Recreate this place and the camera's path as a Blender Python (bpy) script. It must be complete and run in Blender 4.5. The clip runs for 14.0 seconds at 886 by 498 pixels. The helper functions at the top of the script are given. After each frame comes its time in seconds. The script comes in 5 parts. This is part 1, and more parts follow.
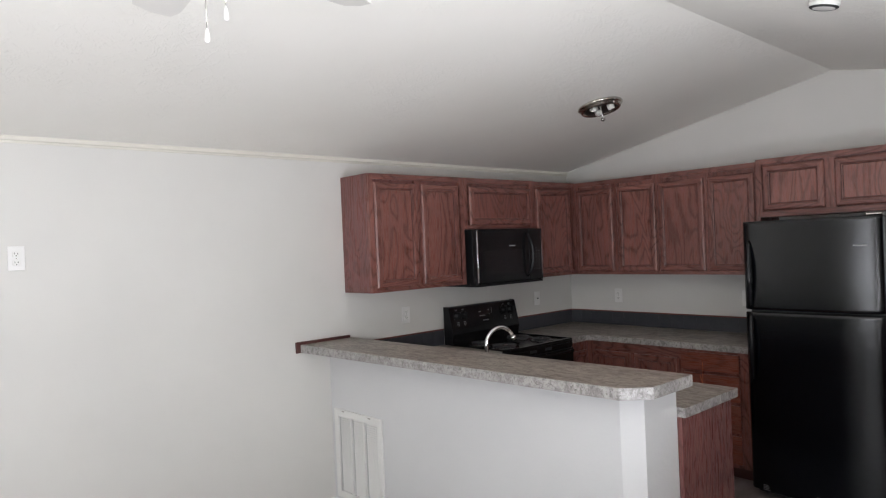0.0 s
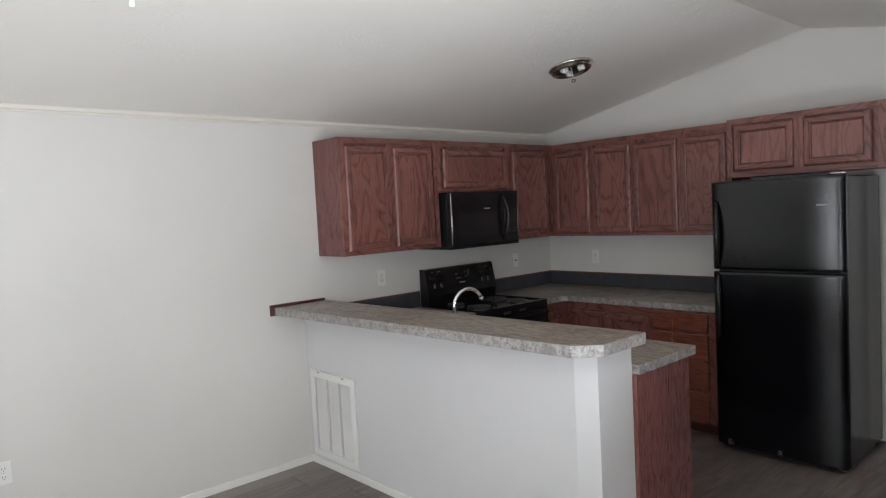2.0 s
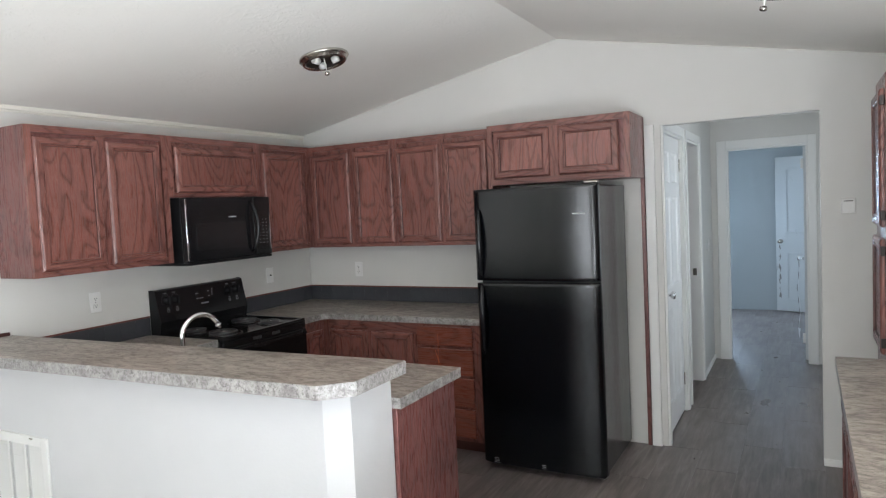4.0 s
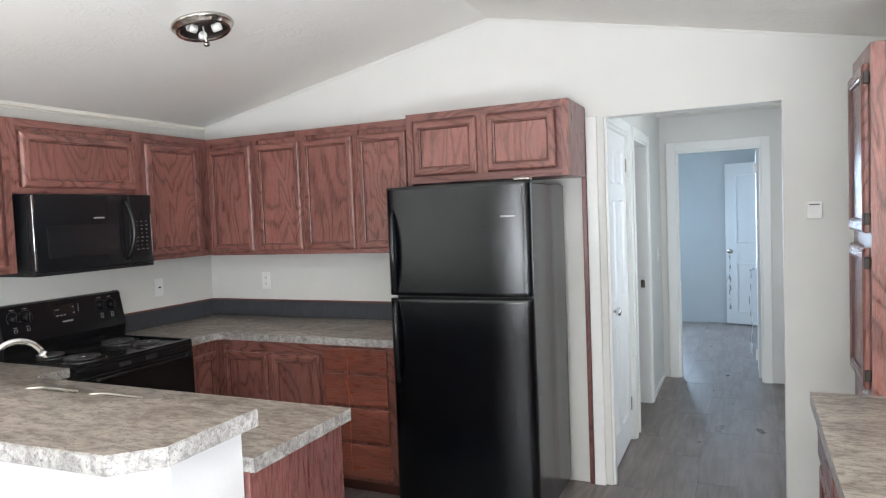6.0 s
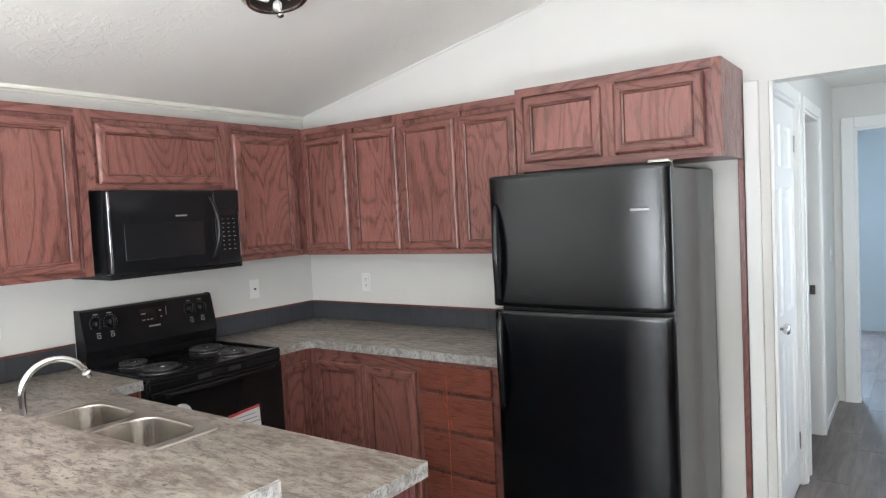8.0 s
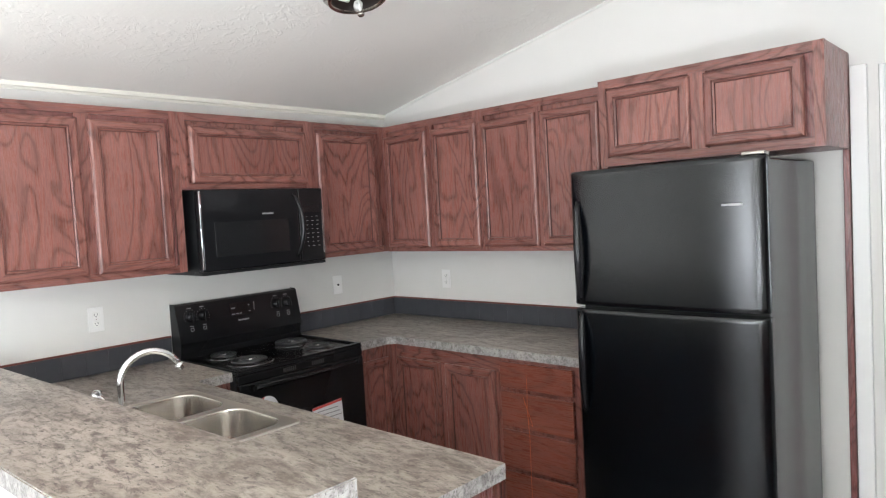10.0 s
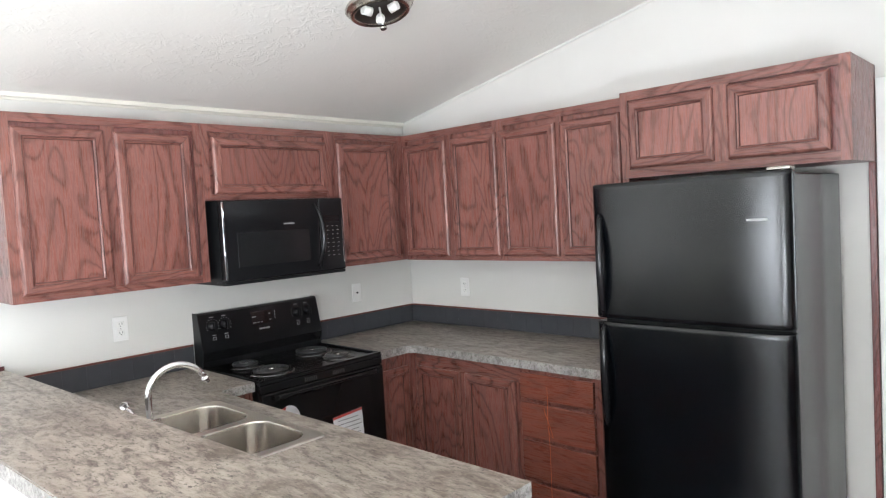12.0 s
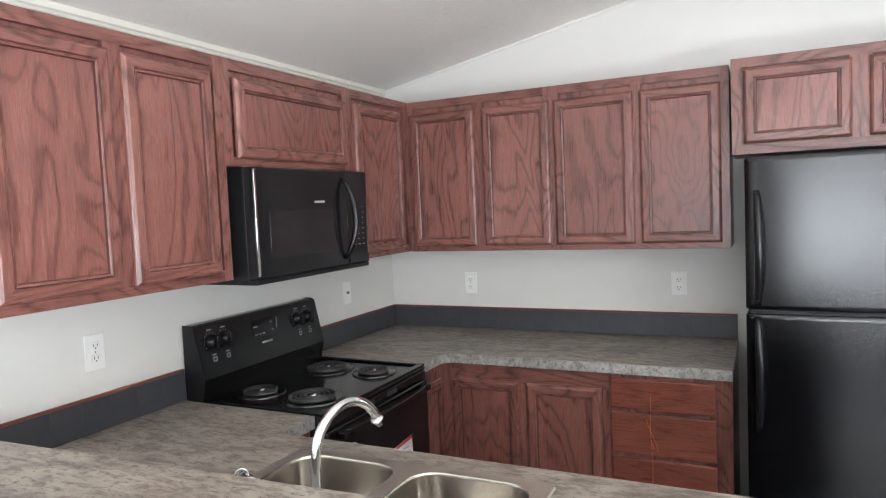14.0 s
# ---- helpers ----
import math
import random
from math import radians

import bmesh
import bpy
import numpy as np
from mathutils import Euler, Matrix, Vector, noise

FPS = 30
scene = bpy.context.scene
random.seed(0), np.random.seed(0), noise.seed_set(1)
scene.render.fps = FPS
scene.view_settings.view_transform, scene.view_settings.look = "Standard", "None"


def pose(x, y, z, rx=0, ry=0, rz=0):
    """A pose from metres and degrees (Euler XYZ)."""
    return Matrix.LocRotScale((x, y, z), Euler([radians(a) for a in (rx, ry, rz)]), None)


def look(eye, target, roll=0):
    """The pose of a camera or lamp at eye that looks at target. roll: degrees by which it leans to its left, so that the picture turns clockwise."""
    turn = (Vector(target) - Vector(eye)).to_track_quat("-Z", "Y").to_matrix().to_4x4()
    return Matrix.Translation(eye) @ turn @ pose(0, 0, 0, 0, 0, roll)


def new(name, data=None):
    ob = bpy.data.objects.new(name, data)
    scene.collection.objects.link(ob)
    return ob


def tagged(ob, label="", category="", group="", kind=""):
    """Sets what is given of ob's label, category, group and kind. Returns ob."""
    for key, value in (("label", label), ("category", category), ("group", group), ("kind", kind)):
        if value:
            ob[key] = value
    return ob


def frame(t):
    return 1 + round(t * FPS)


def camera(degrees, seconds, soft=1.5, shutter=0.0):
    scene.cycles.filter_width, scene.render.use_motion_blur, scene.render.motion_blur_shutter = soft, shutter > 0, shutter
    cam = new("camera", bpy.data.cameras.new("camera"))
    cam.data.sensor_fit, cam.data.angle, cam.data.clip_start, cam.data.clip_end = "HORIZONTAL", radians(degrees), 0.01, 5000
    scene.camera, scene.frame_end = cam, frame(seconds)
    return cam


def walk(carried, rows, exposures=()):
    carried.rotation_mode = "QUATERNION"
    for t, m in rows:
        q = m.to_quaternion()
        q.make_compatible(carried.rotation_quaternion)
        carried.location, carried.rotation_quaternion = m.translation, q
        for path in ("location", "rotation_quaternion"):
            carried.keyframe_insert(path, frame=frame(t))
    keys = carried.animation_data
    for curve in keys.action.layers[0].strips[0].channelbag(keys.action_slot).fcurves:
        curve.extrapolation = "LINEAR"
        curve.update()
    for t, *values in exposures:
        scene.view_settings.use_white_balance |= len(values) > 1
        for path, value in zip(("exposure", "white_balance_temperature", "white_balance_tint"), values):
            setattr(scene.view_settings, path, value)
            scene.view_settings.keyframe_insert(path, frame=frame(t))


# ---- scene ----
# camera and walk
cam = camera(67.0, 14.0, soft=1.2)
PATH = [
    (0, (3.771, -5.008, 1.656), (2.292, -3.661, 1.646), -2.5),
    (0.5, (3.833, -4.995, 1.649), (2.315, -3.694, 1.606), -2.7),
    (1, (3.84, -4.986, 1.651), (2.283, -3.736, 1.54), -2.7),
    (1.5, (3.876, -4.951, 1.652), (2.309, -3.713, 1.537), -3.1),
    (2, (3.918, -4.906, 1.642), (2.442, -3.563, 1.524), -3.0),
    (2.5, (3.937, -4.812, 1.637), (2.698, -3.246, 1.516), -3.0),
    (3, (3.887, -4.731, 1.633), (2.799, -3.057, 1.517), -2.6),
    (3.5, (3.838, -4.638, 1.62), (2.792, -2.938, 1.503), -2.7),
    (4, (3.688, -4.435, 1.629), (2.737, -2.68, 1.504), -2.8),
    (4.2, (3.667, -4.369, 1.622), (2.802, -2.57, 1.495), -2.7),
    (5.2, (3.64, -4.02, 1.60), (3.05, -2.12, 1.48), -2.6),
    (6.3, (3.552, -3.658, 1.571), (2.637, -1.883, 1.465), -2.5),
    (6.5, (3.479, -3.567, 1.567), (2.539, -1.805, 1.457), -2.8),
    (7, (3.407, -3.412, 1.569), (2.422, -1.675, 1.449), -3.0),
    (7.5, (3.417, -3.265, 1.566), (2.367, -1.567, 1.453), -3.0),
    (8, (3.42, -3.211, 1.581), (2.258, -1.587, 1.473), -2.9),
    (8.5, (3.411, -3.205, 1.573), (2.183, -1.63, 1.464), -3.0),
    (9, (3.416, -3.186, 1.566), (2.127, -1.661, 1.46), -3.2),
    (11.5, (3.402, -3.178, 1.632), (2.029, -1.727, 1.526), -3.3),
    (12, (3.391, -3.207, 1.637), (2.01, -1.764, 1.533), -3.2),
    (12.5, (3.171, -3.257, 1.633), (1.779, -1.825, 1.522), -2.7),
    (13, (2.807, -3.355, 1.633), (1.424, -1.915, 1.51), -2.7),
    (13.5, (2.39, -3.404, 1.593), (1.165, -1.829, 1.463), -2.6),
    (14, (1.989, -3.418, 1.598), (1.12, -1.621, 1.468), -2.5),
]
EXPOSURES = [(0, -1.18, 6520, 15), (0.7, -1.48, 6500, 15), (1.5, -1.48, 6500, 15), (2.2, -1.16, 6440, 13), (3, -0.60, 6390, 11), (4.2, -0.56, 6390, 11),
             (6.5, 0.10, 6390, 11), (9, 0.16, 6390, 11), (12, 0.24, 6320, 11), (12.5, 0.24, 6320, 11), (14, 0.16, 6320, 11)]
walk(cam, [(t, look(eye, target, roll)) for t, eye, target, roll in PATH], EXPOSURES)

# ---- world, sun, window light and ceiling fill ----
SUN_ELEV, SUN_ROT = 50.0, 250.0
world = bpy.data.worlds.new("sky")
scene.world = world
world.use_nodes = True
sky = world.node_tree.nodes.new("ShaderNodeTexSky")
sky.sky_type, sky.sun_disc = "NISHITA", False
sky.sun_elevation, sky.sun_rotation = radians(SUN_ELEV), radians(SUN_ROT)
world.node_tree.links.new(sky.outputs[0], world.node_tree.nodes["Background"].inputs[0])
world.node_tree.nodes["Background"].inputs[1].default_value = 0.1

sun = new("sun", bpy.data.lights.new("sun", "SUN"))
sun.data.energy, sun.data.angle, sun.data.color = 3.0, radians(0.5), (1.0, 0.95, 0.88)
sun_way = Vector((math.sin(radians(SUN_ROT)) * math.cos(radians(SUN_ELEV)), math.cos(radians(SUN_ROT)) * math.cos(radians(SUN_ELEV)), math.sin(radians(SUN_ELEV))))
sun.matrix_world = look(sun_way * 30, (0, 0, 0))


def window_light(name, eye, target, w, h, watts, colour):
    """An area lamp at a window opening, standing in for daylight."""
    lamp = new(name, bpy.data.lights.new(name, "AREA"))
    lamp.data.shape, lamp.data.size, lamp.data.size_y = "RECTANGLE", w, h
    lamp.data.energy, lamp.data.color = watts, colour
    lamp.matrix_world = look(eye, target)


RIDGE_X, RIDGE_Z, EAVE_Z, ROOM_W = 2.234, 2.721, 2.272, 4.468
SOUTH, NORTH = -7.6, 5.7
DAY = (0.90, 0.955, 1.0)
# living and side lamps are tipped up so more light reaches the ceiling
window_light("living_window_light", (2.75, SOUTH + 0.22, 1.17), (2.80, SOUTH + 3.22, 3.9), 1.9, 1.75, 150, DAY)
window_light("side_window_light", (ROOM_W - 0.22, -4.95, 1.4), (ROOM_W - 2.02, -5.45, 4.4), 1.4, 1.10, 75, DAY)
# made-up source: upward fill that brightens ceiling and kitchen, no such window known
window_light("ceiling_fill_light", (ROOM_W - 0.34, -3.55, 0.95), (ROOM_W - 1.54, -4.15, 4.35), 0.85, 1.2, 165, DAY)
window_light("hall_window_light", (ROOM_W - 0.02, 0.85, 1.45), (0, 0.35, 2.0), 0.7, 1.15, 20, (0.84, 0.93, 1.0))
window_light("bedroom_window_light", (2.2, NORTH - 0.02, 1.5), (2.55, 1.6, 0.0), 0.7, 1.15, 118, (0.58, 0.78, 1.0))


# ---- materials ----
def material(name, colour, rough=0.5, metal=0.0):
    m = bpy.data.materials.new(name)
    m.use_nodes = True
    b = m.node_tree.nodes["Principled BSDF"]
    b.inputs["Base Color"].default_value = (*colour, 1)
    b.inputs["Roughness"].default_value = rough
    b.inputs["Metallic"].default_value = metal
    return m


class Nodes:
    """Short words for wiring one material's nodes."""

    def __init__(self, m):
        self.t = m.node_tree
        self.b = self.t.nodes["Principled BSDF"]
        self.coord = self.t.nodes.new("ShaderNodeTexCoord").outputs["Object"]

    def wire(self, value, socket):
        if hasattr(value, "is_output"):
            self.t.links.new(value, socket)
        else:
            socket.default_value = value

    def shift(self):
        """Coordinates moved by a random amount for each object."""
        info = self.t.nodes.new("ShaderNodeObjectInfo")
        v = self.t.nodes.new("ShaderNodeVectorMath")
        v.operation = "MULTIPLY"
        self.t.links.new(info.outputs["Random"], v.inputs[0])
        v.inputs[1].default_value = (31.0, 17.0, 23.0)
        a = self.t.nodes.new("ShaderNodeVectorMath")
        a.operation = "ADD"
        self.t.links.new(self.coord, a.inputs[0])
        self.t.links.new(v.outputs[0], a.inputs[1])
        return a.outputs[0], info.outputs["Random"]

    def stretch(self, coord, scale):
        v = self.t.nodes.new("ShaderNodeVectorMath")
        v.operation = "MULTIPLY"
        self.t.links.new(coord, v.inputs[0])
        v.inputs[1].default_value = scale
        return v.outputs[0]

    def noise(self, coord, scale, detail=3.0, rough=0.5, distort=0.0):
        n = self.t.nodes.new("ShaderNodeTexNoise")
        self.t.links.new(coord, n.inputs["Vector"])
        n.inputs["Scale"].default_value, n.inputs["Detail"].default_value = scale, detail
        n.inputs["Roughness"].default_value, n.inputs["Distortion"].default_value = rough, distort
        return n.outputs["Fac"]

    def math(self, op, a, b=0.0):
        n = self.t.nodes.new("ShaderNodeMath")
        n.operation = op
        self.wire(a, n.inputs[0])
        self.wire(b, n.inputs[1])
        return n.outputs[0]

    def ramp(self, fac, stops):
        n = self.t.nodes.new("ShaderNodeValToRGB")
        self.wire(fac, n.inputs[0])
        e = n.color_ramp.elements
        while len(e) < len(stops):
            e.new(0.5)
        for el, (p, c) in zip(e, stops):
            el.position = p
            el.color = (*c, 1) if hasattr(c, "__len__") else (c, c, c, 1)
        return n.outputs[0]

    def mix(self, fac, a, b, kind="MIX"):
        n = self.t.nodes.new("ShaderNodeMix")
        n.data_type, n.blend_type = "RGBA", kind
        self.wire(fac, n.inputs[0])
        self.wire((*a, 1) if isinstance(a, tuple) else a, n.inputs[6])
        self.wire((*b, 1) if isinstance(b, tuple) else b, n.inputs[7])
        return n.outputs[2]

    def bump(self, height, strength, distance):
        n = self.t.nodes.new("ShaderNodeBump")
        self.wire(height, n.inputs["Height"])
        n.inputs["Strength"].default_value, n.inputs["Distance"].default_value = strength, distance
        self.t.links.new(n.outputs[0], self.b.inputs["Normal"])

    def colour(self, c):
        self.t.links.new(c, self.b.inputs["Base Color"])

    def rough(self, r):
        self.t.links.new(r, self.b.inputs["Roughness"])


def painted(name, colour, rough, grain, strength, soil=0.06):
    """Painted board: faint large stains, fine rolled relief."""
    m = material(name, colour, rough)
    n = Nodes(m)
    big = n.noise(n.coord, 1.1, 4.0, 0.6)
    dark = tuple(c * (1 - soil) for c in colour)
    n.colour(n.mix(n.ramp(big, [(0.3, 0.0), (0.7, 1.0)]), dark, colour))
    fine = n.noise(n.coord, grain, 3.0, 0.6)
    n.bump(fine, strength, 0.003)
    return m


def oak(name, along, tone=(1.0, 1.0, 1.0), strength=1.0, lines=36.0, pull=0.30, pore=0.5):
    """Red-brown stained oak with cathedral grain along one axis."""
    m = material(name, (0.22, 0.06, 0.045), 0.36)
    n = Nodes(m)
    c, rand = n.shift()
    s = [1.0, 1.0, 1.0]
    s[along] = pull
    wobble = n.noise(n.stretch(c, s), 17.0, 3.0, 0.62)
    field = n.math("ADD", n.noise(n.stretch(c, s), 3.4, 2.0, 0.45, 0.6), n.math("MULTIPLY", wobble, 0.060))
    rings = n.math("PINGPONG", n.math("MULTIPLY", field, lines), 1.0)
    s2 = [1.0, 1.0, 1.0]
    s2[along] = 0.05
    pores = n.noise(n.stretch(c, s2), 190.0, 3.0, 0.65)
    soft = n.noise(n.stretch(c, s), 2.3, 3.0, 0.6)
    light = tuple(a * b for a, b in zip((0.292, 0.123, 0.099), tone))
    dark = tuple(a * b for a, b in zip((0.062, 0.019, 0.0155), tone))
    band = n.math("MULTIPLY", n.ramp(rings, [(0.0, 0.92 * strength), (0.16, 0.66 * strength), (0.38, 0.14 * strength), (0.8, 0.0)]), n.ramp(soft, [(0.3, 1.0), (0.7, 0.55)]))
    base = n.mix(band, light, dark)
    base = n.mix(n.ramp(pores, [(0.38, pore), (0.54, 0.0)]), base, dark)
    base = n.mix(n.ramp(soft, [(0.35, 0.35), (0.65, 0.0)]), base, dark)
    tint = n.mix(n.math("MULTIPLY", rand, 0.30), base, (0.12, 0.038, 0.029))
    n.colour(tint)
    n.rough(n.ramp(pores, [(0.3, 0.42), (0.6, 0.24)]))
    n.bump(n.math("ADD", pores, n.math("MULTIPLY", rings, 0.25)), 0.28, 0.002)
    return m


WOOD_X, WOOD_Y, WOOD_Z = oak("stained_oak_x", 0), oak("stained_oak_y", 1), oak("stained_oak_z", 2)
WOOD_FIELD = oak("field_oak", 2, (1.04, 1.02, 1.02), 0.95, 30.0, 0.32, 0.40)
WOOD_DRAWER = oak("drawer_oak", 0, (0.86, 0.64, 0.52), 0.5, 22.0, 0.2, 0.3)
WOOD_PANEL = oak("panel_oak", 2, (0.9, 0.85, 0.95), 0.8)
WALL = painted("white_wall_paint", (0.690, 0.677, 0.644), 0.55, 120.0, 0.12)
PONY = painted("white_textured_paint", (0.70, 0.70, 0.70), 0.5, 38.0, 0.3)
TRIM = painted("white_trim_paint", (0.82, 0.815, 0.79), 0.38, 60.0, 0.05, 0.03)
CROWN_PAINT = painted("cream_trim_paint", (0.72, 0.695, 0.62), 0.45, 60.0, 0.05, 0.03)
DOOR = painted("white_door_paint", (0.84, 0.84, 0.83), 0.33, 80.0, 0.06, 0.03)
PLASTIC = material("white_plastic", (0.80, 0.79, 0.76), 0.35)
SLOT = material("dark_slot", (0.03, 0.03, 0.03), 0.6)

CEILING = material("stippled_ceiling", (0.74, 0.73, 0.70), 0.75)
n = Nodes(CEILING)
stomp = n.noise(n.coord, 15.0, 4.0, 0.6, 1.2)
patch = n.noise(n.coord, 1.6, 2.0, 0.5)
n.colour(n.mix(n.ramp(n.noise(n.coord, 0.9, 4.0, 0.6), [(0.35, 0.0), (0.65, 1.0)]), (0.885, 0.865, 0.81), (0.915, 0.897, 0.845)))
lump = n.ramp(stomp, [(0.5, 0.0), (0.56, 1.0), (0.62, 0.7), (0.7, 0.0)])
n.bump(n.math("ADD", n.math("MULTIPLY", lump, n.ramp(patch, [(0.42, 0.1), (0.58, 1.0)])), n.math("MULTIPLY", n.noise(n.coord, 70.0, 3.0), 0.3)), 0.36, 0.005)



def laminate(name, stretch, light, shade, fleck_tone):
    """Mottled granite-look laminate: tan clouds, brown streaks, dark flecks."""
    m = material(name, (0.4, 0.34, 0.28), 0.33)
    n = Nodes(m)
    c = n.stretch(n.coord, stretch)
    cloud = n.noise(c, 11.0, 7.0, 0.78, 0.8)
    mid = n.noise(c, 40.0, 5.0, 0.74, 0.5)
    base = n.ramp(cloud, [(0.33, shade), (0.45, tuple(0.62 * a + 0.38 * b for a, b in zip(shade, light))), (0.54, tuple(0.3 * a + 0.7 * b for a, b in zip(shade, light))), (0.66, light)])
    base = n.mix(n.ramp(mid, [(0.39, 0.72), (0.50, 0.0)]), base, tuple(0.70 * a for a in shade))
    base = n.mix(n.ramp(mid, [(0.54, 0.0), (0.66, 0.55)]), base, light)
    fleck = n.noise(c, 95.0, 3.0, 0.72)
    base = n.mix(n.ramp(fleck, [(0.35, 0.85), (0.41, 0.0)]), base, fleck_tone)
    n.colour(base)
    n.rough(n.ramp(mid, [(0.3, 0.40), (0.7, 0.28)]))
    n.bump(fleck, 0.05, 0.001)
    return m


LAMINATE = laminate("mottled_laminate", (0.42, 1.1, 1.0), (0.415, 0.366, 0.318), (0.135, 0.106, 0.086), (0.060, 0.048, 0.040))
LAMINATE_EDGE = laminate("laminate_edge_band", (1.5, 1.5, 1.3), (0.47, 0.45, 0.432), (0.19, 0.175, 0.166), (0.075, 0.070, 0.070))

PLANK = material("grey_brown_vinyl_plank", (0.15, 0.13, 0.125), 0.4)
n = Nodes(PLANK)
c, rand = n.shift()
streak = n.noise(n.stretch(c, (1.0, 0.09, 1.0)), 30.0, 4.0, 0.65, 0.4)
smoke = n.noise(n.stretch(c, (1.0, 0.4, 1.0)), 5.0, 4.0, 0.6)
base = n.ramp(streak, [(0.30, (0.088, 0.069, 0.062)), (0.5, (0.155, 0.125, 0.115)), (0.72, (0.235, 0.195, 0.182))])
base = n.mix(n.ramp(smoke, [(0.32, 0.55), (0.58, 0.0)]), base, (0.085, 0.071, 0.068))
base = n.mix(n.math("MULTIPLY", rand, 0.35), base, (0.17, 0.152, 0.152))
n.colour(base)
n.rough(n.ramp(smoke, [(0.3, 0.38), (0.7, 0.27)]))
n.bump(streak, 0.03, 0.001)
GROUT = painted("pale_floor_joint", (0.27, 0.24, 0.22), 0.6, 90.0, 0.1)

BLACK = material("gloss_black_enamel", (0.010, 0.010, 0.011), 0.16)
BLACK_MATT = material("matt_black_plastic", (0.010, 0.010, 0.011), 0.36)
BLACK.node_tree.nodes["Principled BSDF"].inputs["Specular IOR Level"].default_value = 0.32
BLACK_MATT.node_tree.nodes["Principled BSDF"].inputs["Specular IOR Level"].default_value = 0.3
GLASS_BLACK = material("black_oven_glass", (0.008, 0.008, 0.009), 0.06)
GREY_WINDOW = material("grey_mesh_window", (0.013, 0.013, 0.014), 0.16)
FRIDGE = material("pebbled_black_steel", (0.0028, 0.0035, 0.0045), 0.09)
n = Nodes(FRIDGE)
n.b.inputs["Specular IOR Level"].default_value = 0.54
n.bump(n.noise(n.coord, 210.0, 3.0, 0.55), 0.40, 0.0014)
FRIDGE_SIDE = material("satin_black_side", (0.03, 0.031, 0.031), 0.20)
n = Nodes(FRIDGE_SIDE)
wave = n.noise(n.stretch(n.coord, (1.0, 1.0, 0.10)), 4.0, 1.0, 0.4)
n.bump(n.math("ADD", wave, n.math("MULTIPLY", n.noise(n.coord, 160.0, 2.0, 0.5), 0.03)), 0.35, 0.02)
CHROME = material("chrome", (0.82, 0.82, 0.83), 0.07, 1.0)
NICKEL = material("brushed_nickel", (0.50, 0.47, 0.43), 0.24, 1.0)
STEEL = material("brushed_stainless", (0.62, 0.585, 0.54), 0.19, 1.0)
n = Nodes(STEEL)
n.bump(n.noise(n.stretch(n.coord, (0.05, 1.0, 1.0)), 400.0, 2.0), 0.06, 0.001)
DECK = material("satin_stainless_deck", (0.60, 0.56, 0.50), 0.46, 1.0)
n = Nodes(DECK)
n.bump(n.noise(n.stretch(n.coord, (0.05, 1.0, 1.0)), 400.0, 2.0), 0.1, 0.001)
BRONZE = material("dark_reflector", (0.028, 0.020, 0.016), 0.5, 0.3)
CERAMIC = material("white_ceramic", (0.8, 0.78, 0.74), 0.4)
COIL = material("dark_coil_element", (0.06, 0.06, 0.062), 0.35, 0.5)
PAN = material("drip_pan", (0.17, 0.17, 0.175), 0.22, 0.9)
PRINT = material("pale_print", (0.30, 0.30, 0.30), 0.5)
RED = material("red_print", (0.55, 0.06, 0.05), 0.5)
PAPER = material("white_paper", (0.78, 0.78, 0.80), 0.6)
TWINE = material("orange_twine", (0.50, 0.13, 0.045), 0.7)
PLATE = material("outlet_plate", (0.80, 0.79, 0.77), 0.3)
SLATE = material("slate_splash_tile", (0.075, 0.078, 0.09), 0.38)
n = Nodes(SLATE)
c, rand = n.shift()
n.colour(n.mix(n.noise(c, 14.0, 4.0, 0.6), (0.040, 0.042, 0.050), (0.066, 0.068, 0.078)))
n.bump(n.noise(c, 60.0, 3.0), 0.1, 0.001)
SCUFF = material("dark_scuff", (0.26, 0.25, 0.24), 0.7)
CAP = material("red_wood_cap", (0.17, 0.044, 0.031), 0.4)
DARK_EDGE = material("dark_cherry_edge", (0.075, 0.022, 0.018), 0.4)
ROOF = painted("roof_shingle", (0.10, 0.10, 0.10), 0.8, 20.0, 0.5)
GROUND = painted("dry_ground", (0.22, 0.19, 0.14), 0.9, 3.0, 0.5, 0.3)
PANE = material("window_glass", (1, 1, 1), 0.0)
PANE.node_tree.nodes["Principled BSDF"].inputs["Transmission Weight"].default_value = 1.0

STAINED = material("stained_white_door", (0.62, 0.64, 0.65), 0.4)
n = Nodes(STAINED)
n.colour(n.mix(n.ramp(n.noise(n.stretch(n.coord, (1.0, 1.0, 0.25)), 9.0, 5.0, 0.75), [(0.30, 0.9), (0.36, 0.0)]), (0.62, 0.64, 0.65), (0.16, 0.15, 0.15)))


# ---- building helpers ----
def box(bm, x0, x1, y0, y1, z0, z1, bevel=0.0, seg=2, mat=0):
    made = bmesh.ops.create_cube(bm, size=1)["verts"]
    for v in made:
        v.co = Vector(((x0 + x1) / 2 + v.co.x * (x1 - x0), (y0 + y1) / 2 + v.co.y * (y1 - y0), (z0 + z1) / 2 + v.co.z * (z1 - z0)))
    faces = list({f for v in made for f in v.link_faces})
    for f in faces:
        f.material_index = mat
    if bevel:
        edges = list({e for v in made for e in v.link_edges})
        r = bmesh.ops.bevel(bm, geom=edges, offset=bevel, segments=seg, affect="EDGES", profile=0.5)
        for f in r["faces"]:
            f.material_index = mat
            f.smooth = seg > 1
    return bm


